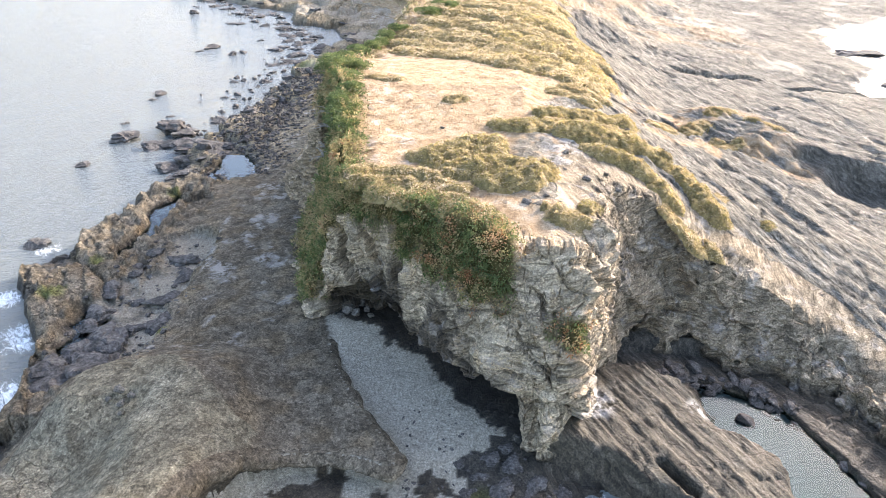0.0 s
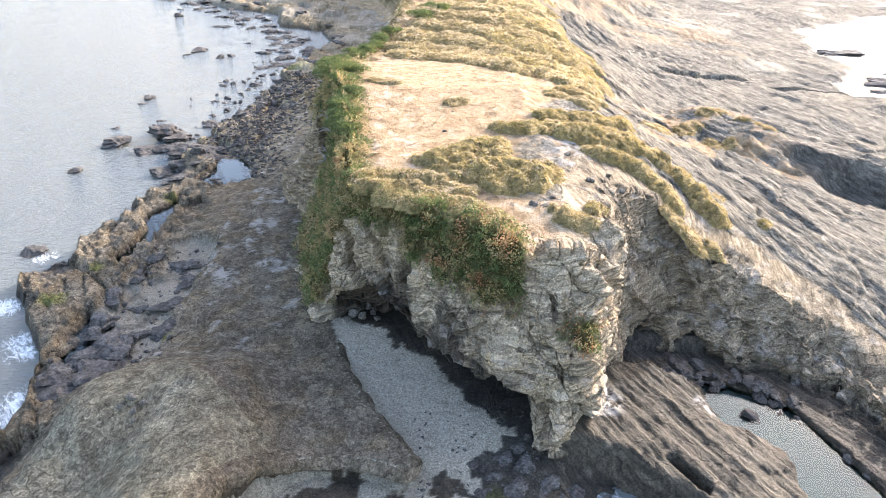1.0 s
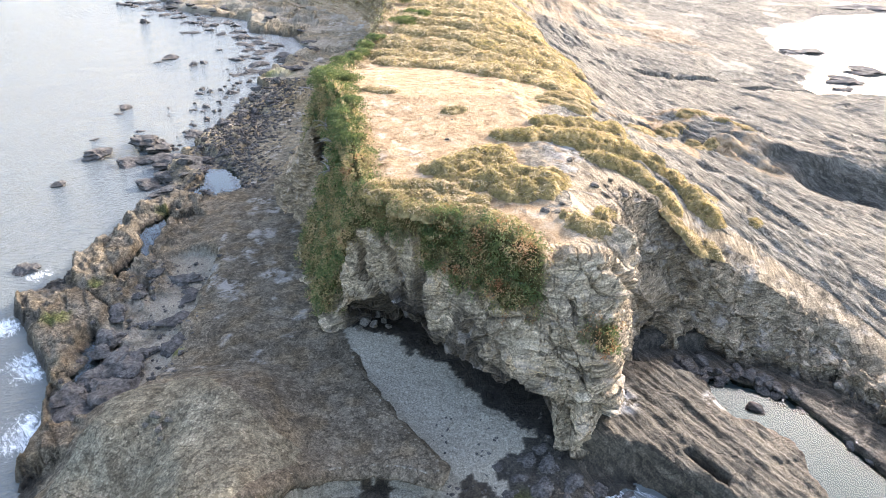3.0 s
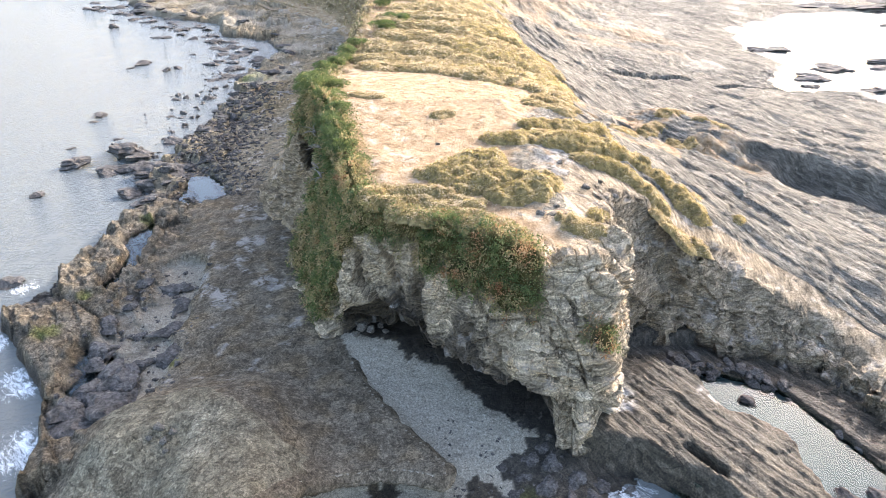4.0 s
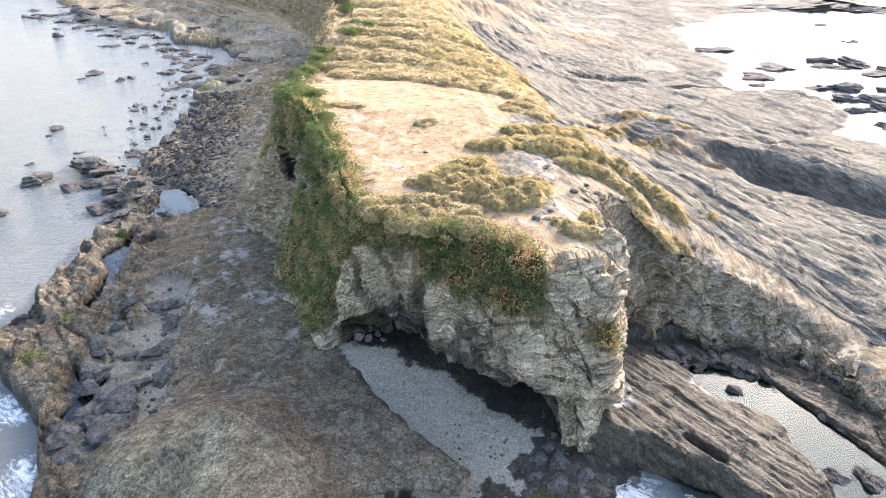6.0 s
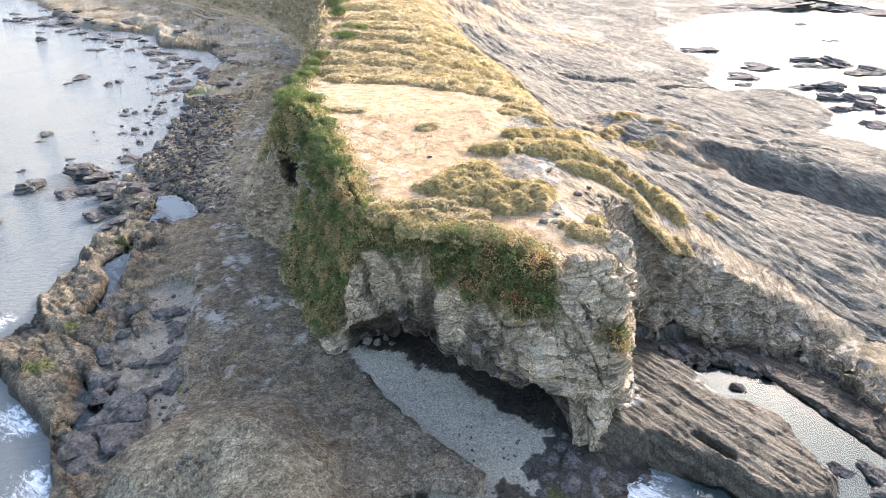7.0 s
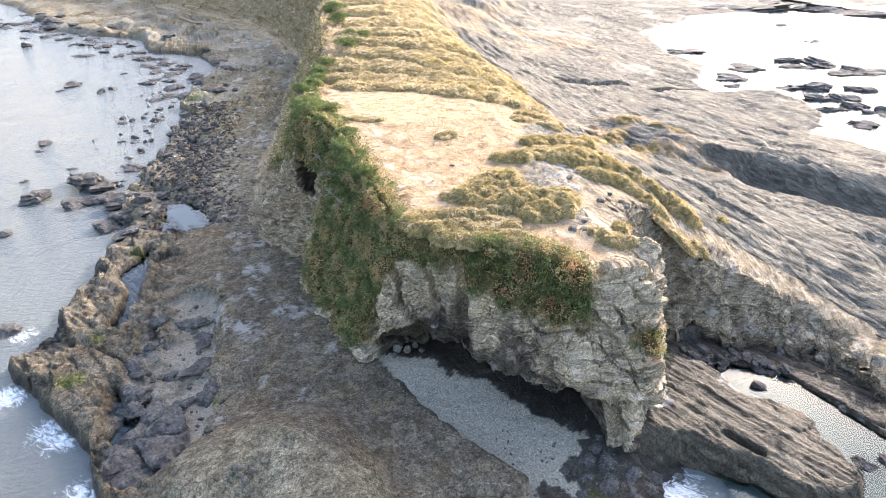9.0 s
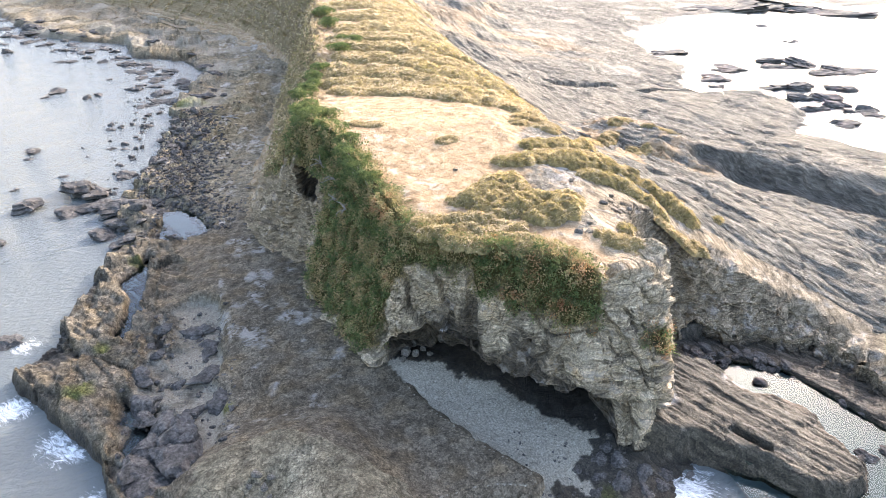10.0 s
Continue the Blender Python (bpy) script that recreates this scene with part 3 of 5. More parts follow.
wet_shade = np.maximum(wet_shade, 0.75 * in_channel * (1 - sandy))
# wet cave floor, with the shade under the cliff put in too
wet_shade = np.maximum(wet_shade, cave_floor)
# wet gully; the weak grazing light on its far wall is coloured in
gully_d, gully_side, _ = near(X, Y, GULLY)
wet_shade = np.maximum(wet_shade, 0.5 * smooth(4.2, 3.0, gully_d + 0.8 * mottle) * np.where(gully_side > 0, smooth(1.6, 0.9, gully_d), 1) * (head_d > 0))
beds = np.maximum(smooth(9, 14, X), smooth(4, 5, X) * low_side * 1.0)
brown = 0.5 * np.clip(smooth(-21, -24.5, X) * low_side * (Y < 62) + smooth(3.5, 5, X) * low_side * (Y < 33), 0, 1) * smooth(-.5, 0.1, mottle + .2)
brown = np.maximum(brown, smooth(-.05, .25, fbm(X, Y, 2, 12, 3)) * (X < -14) * (Y > 70) * 0.9)
# brown rock slabs; their paler tone stands in for sun on them
slabs = smooth(-1.5, 1.0, inside(X, Y, [(-24.4, 90), (-19.5, 100.5), (-15.5, 124), (-10, 122), (-11.4, 101), (-17, 84)]) + 2.5 * fbm(X, Y, 5, 5, 4)) * low_side
slab_h, slab_gap = cells(X + 1.5 * mottle, Y / 1.5, 2.6, 15)
Z = Z + slabs * (0.35 + 0.35 * slab_h - 0.3 * smooth(0.25, 0, slab_gap))
sandy = sandy * (1 - slabs)
brown = np.maximum(brown, slabs)
brown = np.maximum(brown, (0.45 + 0.5 * smooth(-.1, .4, mottle)) * low_side * (X < 0) * (1 - sandy))
white = 0.8 * smooth(1.5, 0.5, np.hypot(X - 7.6, Y - 27.6)) + 0.55 * smooth(1.0, .4, np.hypot(X - 13.4, Y - 27.9)) + 0.35 * (head_d > -.2) * smooth(5, 7, X) * smooth(14, 11, X) * smooth(32, 36, Y) * smooth(52, 46, Y)
white = white + 0.34 * smooth(0.1, 0.34, fbm(X, Y, 11, 2.4, 4)) * low_side * (X < -8) * (X > -18.5) * (Y > 31)
weed = 0 * Z
for cx, cy, cr in ((-27.2, 38.4, 1.3), (-26.8, 61.5, 1.0), (-25.4, 56.4, .8), (-30, 64.5, 1), (-22.5, 108, 4), (1.6, 22.6, 1.0), (-18.2, 34.6, .7), (-26.4, 43.5, .8)):
    weed = np.maximum(weed, 0.75 * smooth(1.0, 0.3, np.hypot(X - cx, Y - cy) / cr + 0.5 * mottle))
weed = np.maximum(weed, 0.55 * low_side * (X > 9) * (X < 22) * (Y < 34) * smooth(0.3, 0.0, Z))
PALE_BED = [(-21, 24), (-20.2, 26.4), (-19.4, 28.2), (-17.5, 29.6), (-14.9, 29.3), (-13.6, 27.9), (-12.2, 27.2), (-9.9, 24.4), (-8.3, 22), (-9, 6), (-22, 6)]
# haze put into the beach's colour, and sun into the shelf's
pale = 0.7 * slabs + 0.4 * smooth(4, 5, X) * low_side * (Y < 33) * smooth(0.8, 1.3, Z) + 0.45 * smooth(60, 72, Y) * low_side * (X < 0) * (1 - slabs) + smooth(-.06, .1, inside(X, Y, PALE_BED) + 0.9 * fbm(X, Y, 4, 1.8, 4))
brown = brown * (1 - 0.7 * pale * (Y < 60))
Z = Z + 0.14 * pale * (Y < 60)
# near platform darker than the beach, painting in how haze thins close by
ground = sheet("ground", np.stack([X, Y, Z], -1), rock_ground, {"sand": sandy, "earth": earth, "wet_shade": wet_shade, "veg": 0 * Z, "white": white, "beds": beds, "brown": brown, "pale": pale, "weed": weed, "dull": low_side * smooth(68, 58, Y) * smooth(5, 3, X) * mix(0.3, 0.1, smooth(-23.2, -24.6, X))},
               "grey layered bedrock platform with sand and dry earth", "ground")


def over(xs, ys, values):
    """Values of the ground's grid at other places."""
    i = np.clip(np.searchsorted(gy, ys) - 1, 0, len(gy) - 2)
    j = np.clip(np.searchsorted(gx, xs) - 1, 0, len(gx) - 2)
    u, v = (xs - gx[j]) / (gx[j + 1] - gx[j]), (ys - gy[i]) / (gy[i + 1] - gy[i])
    return mix(mix(values[i, j], values[i, j + 1], u), mix(values[i + 1, j], values[i + 1, j + 1], u), v)


# ---- lip of the platform over the sand channel ----
lip_line = spline(CHANNEL_LIP, 40)
tangent = np.gradient(lip_line, axis=0)
tangent /= np.linalg.norm(tangent, axis=1)[:, None]
inward2 = np.stack([tangent[:, 1], -tangent[:, 0]], -1)                 # to the right of the line: onto the platform
for _ in range(400):
    inward2[1:-1] = (inward2[:-2] + inward2[1:-1] * 2 + inward2[2:]) / 4
inward2 /= np.linalg.norm(inward2, axis=1)[:, None]
land_x, land_y = lip_line[:, 0] + inward2[:, 0] * 0.75, lip_line[:, 1] + inward2[:, 1] * 0.75
z_land = over(land_x, land_y, Z)
z_floor = over(lip_line[:, 0] - inward2[:, 0] * 0.3, lip_line[:, 1] - inward2[:, 1] * 0.3, Z)
rows = []
for k in np.linspace(0, 1, 12):                                          # top, outward to the lip
    back_by = 0.8 * (1 - k)
    px, py = lip_line[:, 0] + inward2[:, 0] * back_by, lip_line[:, 1] + inward2[:, 1] * back_by
    zz = np.where(k < 0.35, np.maximum(over(px, py, Z), z_land - 0.2), z_land) + 0.02 - 0.22 * k ** 3
    rows.append(np.stack([px, py, zz], -1))
for k in np.linspace(0, 1, 22)[1:]:                                      # round the edge and back in under it
    back_by = 0.6 * smooth(0.12, 0.75, k) - 0.12 * math.sin(math.pi * min(1, k * 3.2))
    zz = mix(z_land - 0.2, z_floor - 0.35, k)
    rows.append(np.stack([lip_line[:, 0] + inward2[:, 0] * back_by, lip_line[:, 1] + inward2[:, 1] * back_by, zz], -1))
lip_co = np.array(rows)
wob = fbm(lip_co[..., 0], lip_co[..., 1], lip_co[..., 2], 1.1, 4)
lip_w = smooth(0, 10, np.arange(len(rows)))[:, None]
lip_co[..., 0] -= inward2[:, 0] * wob * 0.28 * lip_w
lip_co[..., 1] -= inward2[:, 1] * wob * 0.28 * lip_w
lip_co[..., 2] += 0.12 * fbm(lip_co[..., 0], lip_co[..., 1], 3.0, 1.4, 3) * lip_w
lz = lip_co[..., 2]
# the lip's underside is darkened to paint in its shade
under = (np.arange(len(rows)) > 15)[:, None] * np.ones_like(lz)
sheet("ground_lip", lip_co, rock_ground, {"sand": 0 * lz, "earth": 0 * lz, "wet_shade": 0.5 * under, "veg": 0 * lz, "white": 0 * lz, "beds": 0 * lz, "brown": 0 * lz + 0.5, "dull": 0 * lz + 0.4},
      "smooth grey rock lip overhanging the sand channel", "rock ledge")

# ---- cliff ----
SPANS = [12, 14, 24, 34, 34, 34, 40, 44, 44, 44, 50, 50, 50, 54, 54, 44, 40, 40, 40, 40, 40, 40, 40, 34, 30, 24, 16]


def even(line):
    """The curve through the points, with its own number of samples for each span."""
    fine = spline(line, 48)
    at = np.array([48 * i + 48 * j / k for i, k in enumerate(SPANS) for j in range(k)] + [48 * len(SPANS)])
    lo = np.minimum(at.astype(int), len(fine) - 2)
    return fine[lo] + (fine[lo + 1] - fine[lo]) * (at - lo)[:, None], at / 48


lip, U = even(LIP)
edge, _ = even(TOP)
back, _ = even(INNER)
inward = (back - edge) / np.linalg.norm(back - edge, axis=1)[:, None]
back = back + inward * 0.8
z_edge = plateau(edge[:, 0], edge[:, 1])
z_lip = lowland(lip[:, 0], lip[:, 1]) - 0.5
CAP, FACE = 30, 150
cap = np.linspace(0, 1, CAP)[:, None]
sx, sy = mix(back[:, 0], edge[:, 0], cap), mix(back[:, 1], edge[:, 1], cap)
sz = plateau(sx, sy) + 0.03 + 0.14 * fbm(sx, sy, 0, 2.0, 5)
s = np.linspace(0, 1, FACE + 1)[1:, None]
bulge = np.interp(U, [0, 5.6, 6.4, 7, 8.6, 9.6, 11, 13, 16, 18, 21, 27], [0.8, 0.8, 0.45, 0.45, 0.6, 0.9, 1.3, 1.9, 2.6, 1.9, 1.05, 0.95])
run = 1 - (1 - s) ** bulge
fx, fy = edge[:, 0] + (lip[:, 0] - edge[:, 0]) * run, edge[:, 1] + (lip[:, 1] - edge[:, 1]) * run
fz = z_edge + (z_lip - z_edge) * s
# caves hollowed out at the foot
cave_in = np.interp(U, [9.9, 10.4, 11.0, 11.6, 12.4, 13.2, 13.7, 14.1, 14.5, 14.9, 15.08, 19.2, 19.6, 20.2, 20.8, 21.3, 21.8, 22.6, 23.4, 27],
                    [0, 2.0, 3.2, 2.8, 2.4, 2.6, 3.6, 3.2, 4.6, 4.4, 0, 0, 1.3, 1.7, .1, 1.6, .1, .7, .5, .4])
cave_up = np.interp(U, [9.9, 10.4, 11.0, 11.6, 12.4, 13.7, 14.1, 14.5, 14.9, 15.08, 19.2, 19.6, 20.2, 20.8, 21.3, 21.8, 27], [.3, 2.4, 3.0, 2.6, 1.8, 2.5, 2.1, 2.8, 3.0, .4, .4, 1.2, 1.6, .6, 1.5, .6, .6])
above = fz - (z_lip + 0.5)
hollow = cave_in * smooth(0.35, -0.3, (above - cave_up) / 0.8 + 0.8 * fbm(fx, fy, fz, 1.3, 3))
# a hole half-way up the western side
hole = 2.6 * smooth(1.55, 1.15, np.sqrt((fx + 10.5) ** 2 + ((fy - 54.0) * 0.8) ** 2 + (fz - 7.9) ** 2) + 0.25 * fbm(fx, fy, fz, 0.8, 2))
fx, fy = fx + inward[:, 0] * hollow + 0.5 * hole, fy + inward[:, 1] * hollow + 0.85 * hole
hollow = np.maximum(hollow, hole)
co = np.concatenate([np.stack([sx, sy, sz], -1), np.stack([fx, fy, fz], -1)])


def normals(c):
    nn = np.cross(np.gradient(c, axis=0), np.gradient(c, axis=1))
    return nn / (np.linalg.norm(nn, axis=2)[..., None] + 1e-9)


nrm = normals(co)
weight = np.concatenate([smooth(0.55, 1.0, cap) * np.ones_like(sx), np.ones_like(fx)])
x, y, z = co[..., 0], co[..., 1], co[..., 2]
run_len = np.concatenate([[0], np.cumsum(np.linalg.norm(np.diff(mix(lip, edge, 0.4), axis=0), axis=1))])
sway = fbm(x, y, z, 2.4, 3)
tilt = np.interp(U, [0, 8, 11, 14, 15, 18, 20, 27], [0, 0.05, 0.25, 0.2, -0.05, -0.05, 0.12, 0.1])
dip = z + np.concatenate([[0], np.cumsum(tilt[1:] * np.diff(run_len))])     # height across the dipping beds
flute = np.abs(fbm(x * 1.2, y * 1.2, z * 0.22, 1.7, 3))
facet, seam = cells(run_len + 0.45 * z + 0.9 * sway, 0.62 * (dip + 0.6 * sway), 2.3, 2)
facet2, seam2 = cells(run_len - 0.3 * z + 0.4 * sway, 0.8 * dip + 0.3 * sway, 0.95, 9)
facet3, _ = cells(run_len + 0.2 * z, 1.4 * dip + 0.2 * sway, 0.42, 4)
bed_q = dip / 0.85 + 0.7 * fbm(x, y, z, 5, 3) + 0.12 * fbm(x, y, z, 0.6, 3)
bed_i = np.floor(bed_q)
bed_w = bed_q - bed_i
thin_q = dip / 0.21 + 1.2 * fbm(x, y, z, 1.6, 3)
thin_w = thin_q - np.floor(thin_q)
banded = smooth(-.15, .25, fbm(x, y, z + 20, 2.6, 3))
bedded = (0.22 * np.sin(bed_i * 12.99) + 0.22 * (np.minimum(bed_w / 0.82, (1 - bed_w) / 0.18) - 0.5)) * (0.3 + 0.7 * smooth(-.3, .3, fbm(x, y, z, 3.2, 3)))
thin = 0.075 * (np.minimum(thin_w / 0.7, (1 - thin_w) / 0.3) - 0.5) * banded
block = np.interp(U, [0, 4, 6, 17.5, 19, 27], [0, 0.3, 1, 1, 0.35, 0.35])
buttress = smooth(14.6, 15.6, U) * smooth(19, 18, U)
rel = 0.75 * fbm(x, y, z * 0.7, 4.0, 3, 0.5) + block * (0.85 * facet - 0.16 * smooth(0.1, 0, seam)) + (0.4 + 0.6 * block) * (0.3 * facet2 - 0.12 * smooth(0.07, 0, seam2)) + 0.11 * facet3 + np.interp(U, [0, 4, 6], [0, 0.4, 1]) * ((1 + 0.9 * buttress) * bedded + thin) - 0.3 * flute + 0.05 * fbm(x, y, z, 0.5, 4, 0.6)
# plants: the western side is overgrown, and a curtain hangs over the front
leafy = 2.0 * fbm(x, y, z * 0.6, 1.6, 4)
foot = np.interp(U, [0, 4.6, 5.0, 5.4, 6.95, 7.15, 8, 9.4, 9.9, 10.2, 10.6, 11.2, 11.8, 12.15, 12.35, 12.9, 13.3, 13.8, 14.3, 14.8, 15.0, 15.15, 27],
                 [3, 4, 6, 8.6, 9.0, 2.4, 2.0, 2.0, 6.6, 8.4, 9.5, 9.7, 9.2, 10.2, 7.9, 8.4, 7.5, 8.4, 7.3, 8.4, 9.2, 11.5, 30])
veg = smooth(-.5, .5, (z - foot) / 0.8 + leafy) * smooth(15.3, 14.9, U)
veg = np.maximum(veg, smooth(1.0, 0.5, np.hypot(np.hypot(x - 5.6, y - 26.4), (z - 7.6) * 0.8) + 0.6 * leafy))
veg = np.maximum(veg, smooth(1.0, 0.6, np.hypot(np.hypot(x + 9.3, y - 36.6), (z - 3.6) * 0.6) + 0.6 * leafy))
veg = veg * np.interp(U, [0, 4.4, 5.2], [0.45, 0.6, 1])
veg = np.concatenate([veg[:CAP] * smooth(.6, 1, cap), veg[CAP:]]) * (np.concatenate([0 * sx, hollow]) < 0.9)
rel = rel - 0.3 * smooth(0.38, 0.46, fbm(x, y, z, 0.8, 2)) - 0.5 * smooth(0.2, 0.45, fbm(x * 1.4, y * 1.4, z * 0.4, 3.0, 2))
rel = mix(rel, 0.3 + 0.9 * fbm(x, y, z, 1.5, 4), 0.8 * veg)
co = co + nrm * (weight * rel * np.interp(U, [0, 3, 5], [2.0, 1.5, 1]))[..., None]
z = co[..., 2]
mott = fbm(x, y, z, 1.2, 4)
cap_earth = np.concatenate([np.ones_like(sx), np.zeros_like(fx)]) * smooth(17.0, 14.6, U + 2.2 * mott)
white = 0.75 * smooth(1.6, .6, np.hypot(np.hypot(x - 7.2, y - 26.8), (z - 3) * 0.6)) + 0.25 * smooth(0.1, .4, mott)
pits = smooth(0.38, 0.46, fbm(x, y, z, 0.8, 2)) * smooth(9.5, 10.5, U)
stain = 0.6 * pits + smooth(-.25, 0.2, fbm(x * 1.5, y * 1.5, z * 0.3, 2.0, 4) + 0.25 * smooth(7.0, 2.5, z)) * smooth(8.6, 6.2, z) * 0.85 * smooth(10.6, 11.6, U) * smooth(15.0, 13.4, U) + 0.3 * smooth(0.08, 0, seam) + 0.25 * smooth(0.15, 0.4, fbm(x, y, z + 30, 2.2, 3)) * smooth(9.5, 10.5, U)
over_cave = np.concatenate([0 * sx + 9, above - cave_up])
# darker band along the cave mouths
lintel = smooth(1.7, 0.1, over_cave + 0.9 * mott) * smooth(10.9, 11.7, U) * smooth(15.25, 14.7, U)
bleached = smooth(0.05, 0.3, fbm(x * 2.2, y * 2.2, z * 0.5, 1.0, 3)) * smooth(0.15, -0.1, over_cave) * smooth(-1.5, -0.9, over_cave) * smooth(10.9, 11.2, U) * smooth(12.4, 12.0, U)
# caves and hole: damp rock with their lack of light coloured in
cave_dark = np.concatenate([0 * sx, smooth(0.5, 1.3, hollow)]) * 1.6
wet_shade = np.clip(smooth(1.3, .6, z) * (U > 9) + stain + cave_dark + 0.8 * lintel, 0, 1)
cliff = sheet("cliff", co, rock_cliff, {"sand": 0 * z, "earth": np.maximum(cap_earth, 0.75 * smooth(5.0, 4.2, U + 0.6 * mott)), "wet_shade": wet_shade, "veg": veg, "white": np.maximum(white, 2.0 * bleached) * (1 - veg), "beds": 0 * z + 1, "brown": (0.3 + smooth(0, .4, mott) * 0.5) * smooth(19, 17.6, U), "dull": 0 * z + 0.75 * smooth(17.6, 19.2, U) + 0.75 * smooth(7.3, 6.8, U)},
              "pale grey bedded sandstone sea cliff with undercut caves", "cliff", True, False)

# ---- water ----
wx = steps((-2500, -300, 200), (-300, -110, 10), (-110, -60, 1.5), (-60, -18, 0.5), (-18, 30, 0.6), (30, 110, 2), (110, 300, 10), (300, 2500, 200))
wy = steps((-500, 0, 50), (0, 90, 0.5), (90, 200, 1.5), (200, 400, 10), (400, 3000, 200))
WX, WY = np.meshgrid(wx, wy)
depth = -over(WX, WY, Z)
surf = 0 * WX
for cx, cy, cr in ((-27.6, 35.2, 3.6), (-31.4, 39.3, 2.6), (-32.4, 47, 2.6), (-25.5, 29, 3.5), (5, 20.6, 6), (-36, 54, 3)):
    surf = np.maximum(surf, smooth(1.0, 0.2, np.hypot(WX - cx, WY - cy) / cr))
foam_a = 0.27 + 0.30 * surf * smooth(-.3, 0.1, depth) * smooth(2.2, 0.4, depth) + 0.08 * smooth(0.8, 0.2, depth) * (WY < 70)
sea = sheet("water", np.stack([WX, WY, 0.05 * fbm(WX, WY, 0, 4, 3)], -1), water, {"foam": foam_a}, "grey-green sea with small waves and shore foam", "sea")
for name, x0, x1, y0, y1, level, label in (("water_pool", 9, 23, 16.5, 34, 0.3, "clear still rock pool reflecting pale sky"),
                                           ("water_shelf_pool", -27.6, -23.2, 44.4, 58, 0.62, "narrow pool of still water between rock slabs"),
                                           ("water_sand_pool", -24.9, -21.2, 32.5, 41.8, 0.5, "shallow pool of still water on grey sand"),
                                           ("water_slot_pool", 9.9, 11.8, 21.9, 24.3, 1.02, "sliver of still water in a slot of the shelf"),
                                           ("water_beach_pool", -24, -19, 59.5, 67.5, 0.75, "shallow tide pool beside dark boulders")):
    QX, QY = np.meshgrid(np.linspace(x0, x1, 12), np.linspace(y0, y1, 12))
    sheet(name, np.stack([QX, QY, 0 * QX + level], -1), still_water, {}, label, "pool")


# ---- rocks ----
def rock_mesh(name, seed, detail, mat, flat=0.6, beds=0.0, rough=0.06):
    """An angular stone about 1 m long, standing on z = 0, cut from a ball by random planes."""
    rng = np.random.default_rng(seed)
    bm = bmesh.new()
    bmesh.ops.create_icosphere(bm, subdivisions=detail, radius=0.62)
    v = np.array([w.co[:] for w in bm.verts])
    for _ in range(24 if beds else 15):
        d = rng.normal(size=3)
        d /= np.linalg.norm(d)
        over_by = np.maximum(0, v @ d - rng.uniform(0.30, 0.48))
        v = v - over_by[:, None] * d
    v *= [1.0, rng.uniform(0.6, 0.9), flat]
    if beds:
        q = v[:, 2] / beds + 0.3 * v[:, 0]
        v[:, :2] *= (1 + 0.3 * (np.abs(q - np.floor(q) - 0.5) - 0.25))[:, None]
    v += v * (fbm(v[:, 0] + seed, v[:, 1], v[:, 2], 0.4, 4) * rough * 4)[:, None]
    v[:, 2] -= v[:, 2].min() + 0.12 * flat
    for w, c in zip(bm.verts, v):
        w.co = c
    me = bpy.data.meshes.new(name)
    bm.to_mesh(me)
    bm.free()
    for key in ("beds",):
        me.attributes.new(key, "FLOAT", "POINT").data.foreach_set("value", np.full(len(v), 0.8, np.float32))
    me.polygons.foreach_set("use_smooth", np.full(len(me.polygons), False))
    me.materials.append(mat)
    return me


pick = random.Random(5)
boulder_meshes = [rock_mesh("boulder", i, 3, rock_boulder, 0.45 + 0.1 * (i % 4)) for i in range(9)]
pale_meshes = [rock_mesh("boulder", 40 + i, 3, rock_pale, 0.6) for i in range(4)]
outcrop_meshes = [rock_mesh("sea_rock", 80 + i, 5, rock_boulder, 0.4, 0.1, 0.15) for i in range(8)]


def lay(name, me, px, py, size, label, category, group, sink=0.0, lift=None, tall=1.0, turn=None):
    pz = float(over(np.array(px), np.array(py), Z)) if lift is None else lift
    ob = new(name, me)
    ob.matrix_basis = pose(px, py, pz - sink * size, pick.uniform(-8, 8), pick.uniform(-8, 8), pick.uniform(0, 360) if turn is None else turn) @ Matrix.Diagonal((size, size, size * tall, 1))
    return tagged(ob, label, category, group)


# dark beach boulders
count = 0
while count < 230:
    a = pick.random()
    cy = 64 + 38 * a
    cx = np.interp(cy, [64, 72, 80, 90, 102], [-24, -24.5, -24.5, -24, -24]) + pick.gauss(0, 2.3)
    size = min(1.7, 0.35 + pick.expovariate(3.2))
    if -16.5 < cx:
        continue
    lay("boulder", pick.choice(boulder_meshes), cx, cy, size, "dark grey angular beach boulder on the stony shore", "boulder", "beach boulders", 0.08)
    count += 1
for i in range(60):                                                       # stones awash
    cy = pick.uniform(72, 118)
    cx = np.interp(cy, [72, 84, 100, 118], [-29, -28.5, -27.5, -27]) - abs(pick.gauss(0, 2.6))
    lay("boulder", pick.choice(boulder_meshes), cx, cy, pick.uniform(0.35, 1.0), "dark wet boulder awash in the shallows", "boulder", "boulders in the shallows", 0, -0.15)
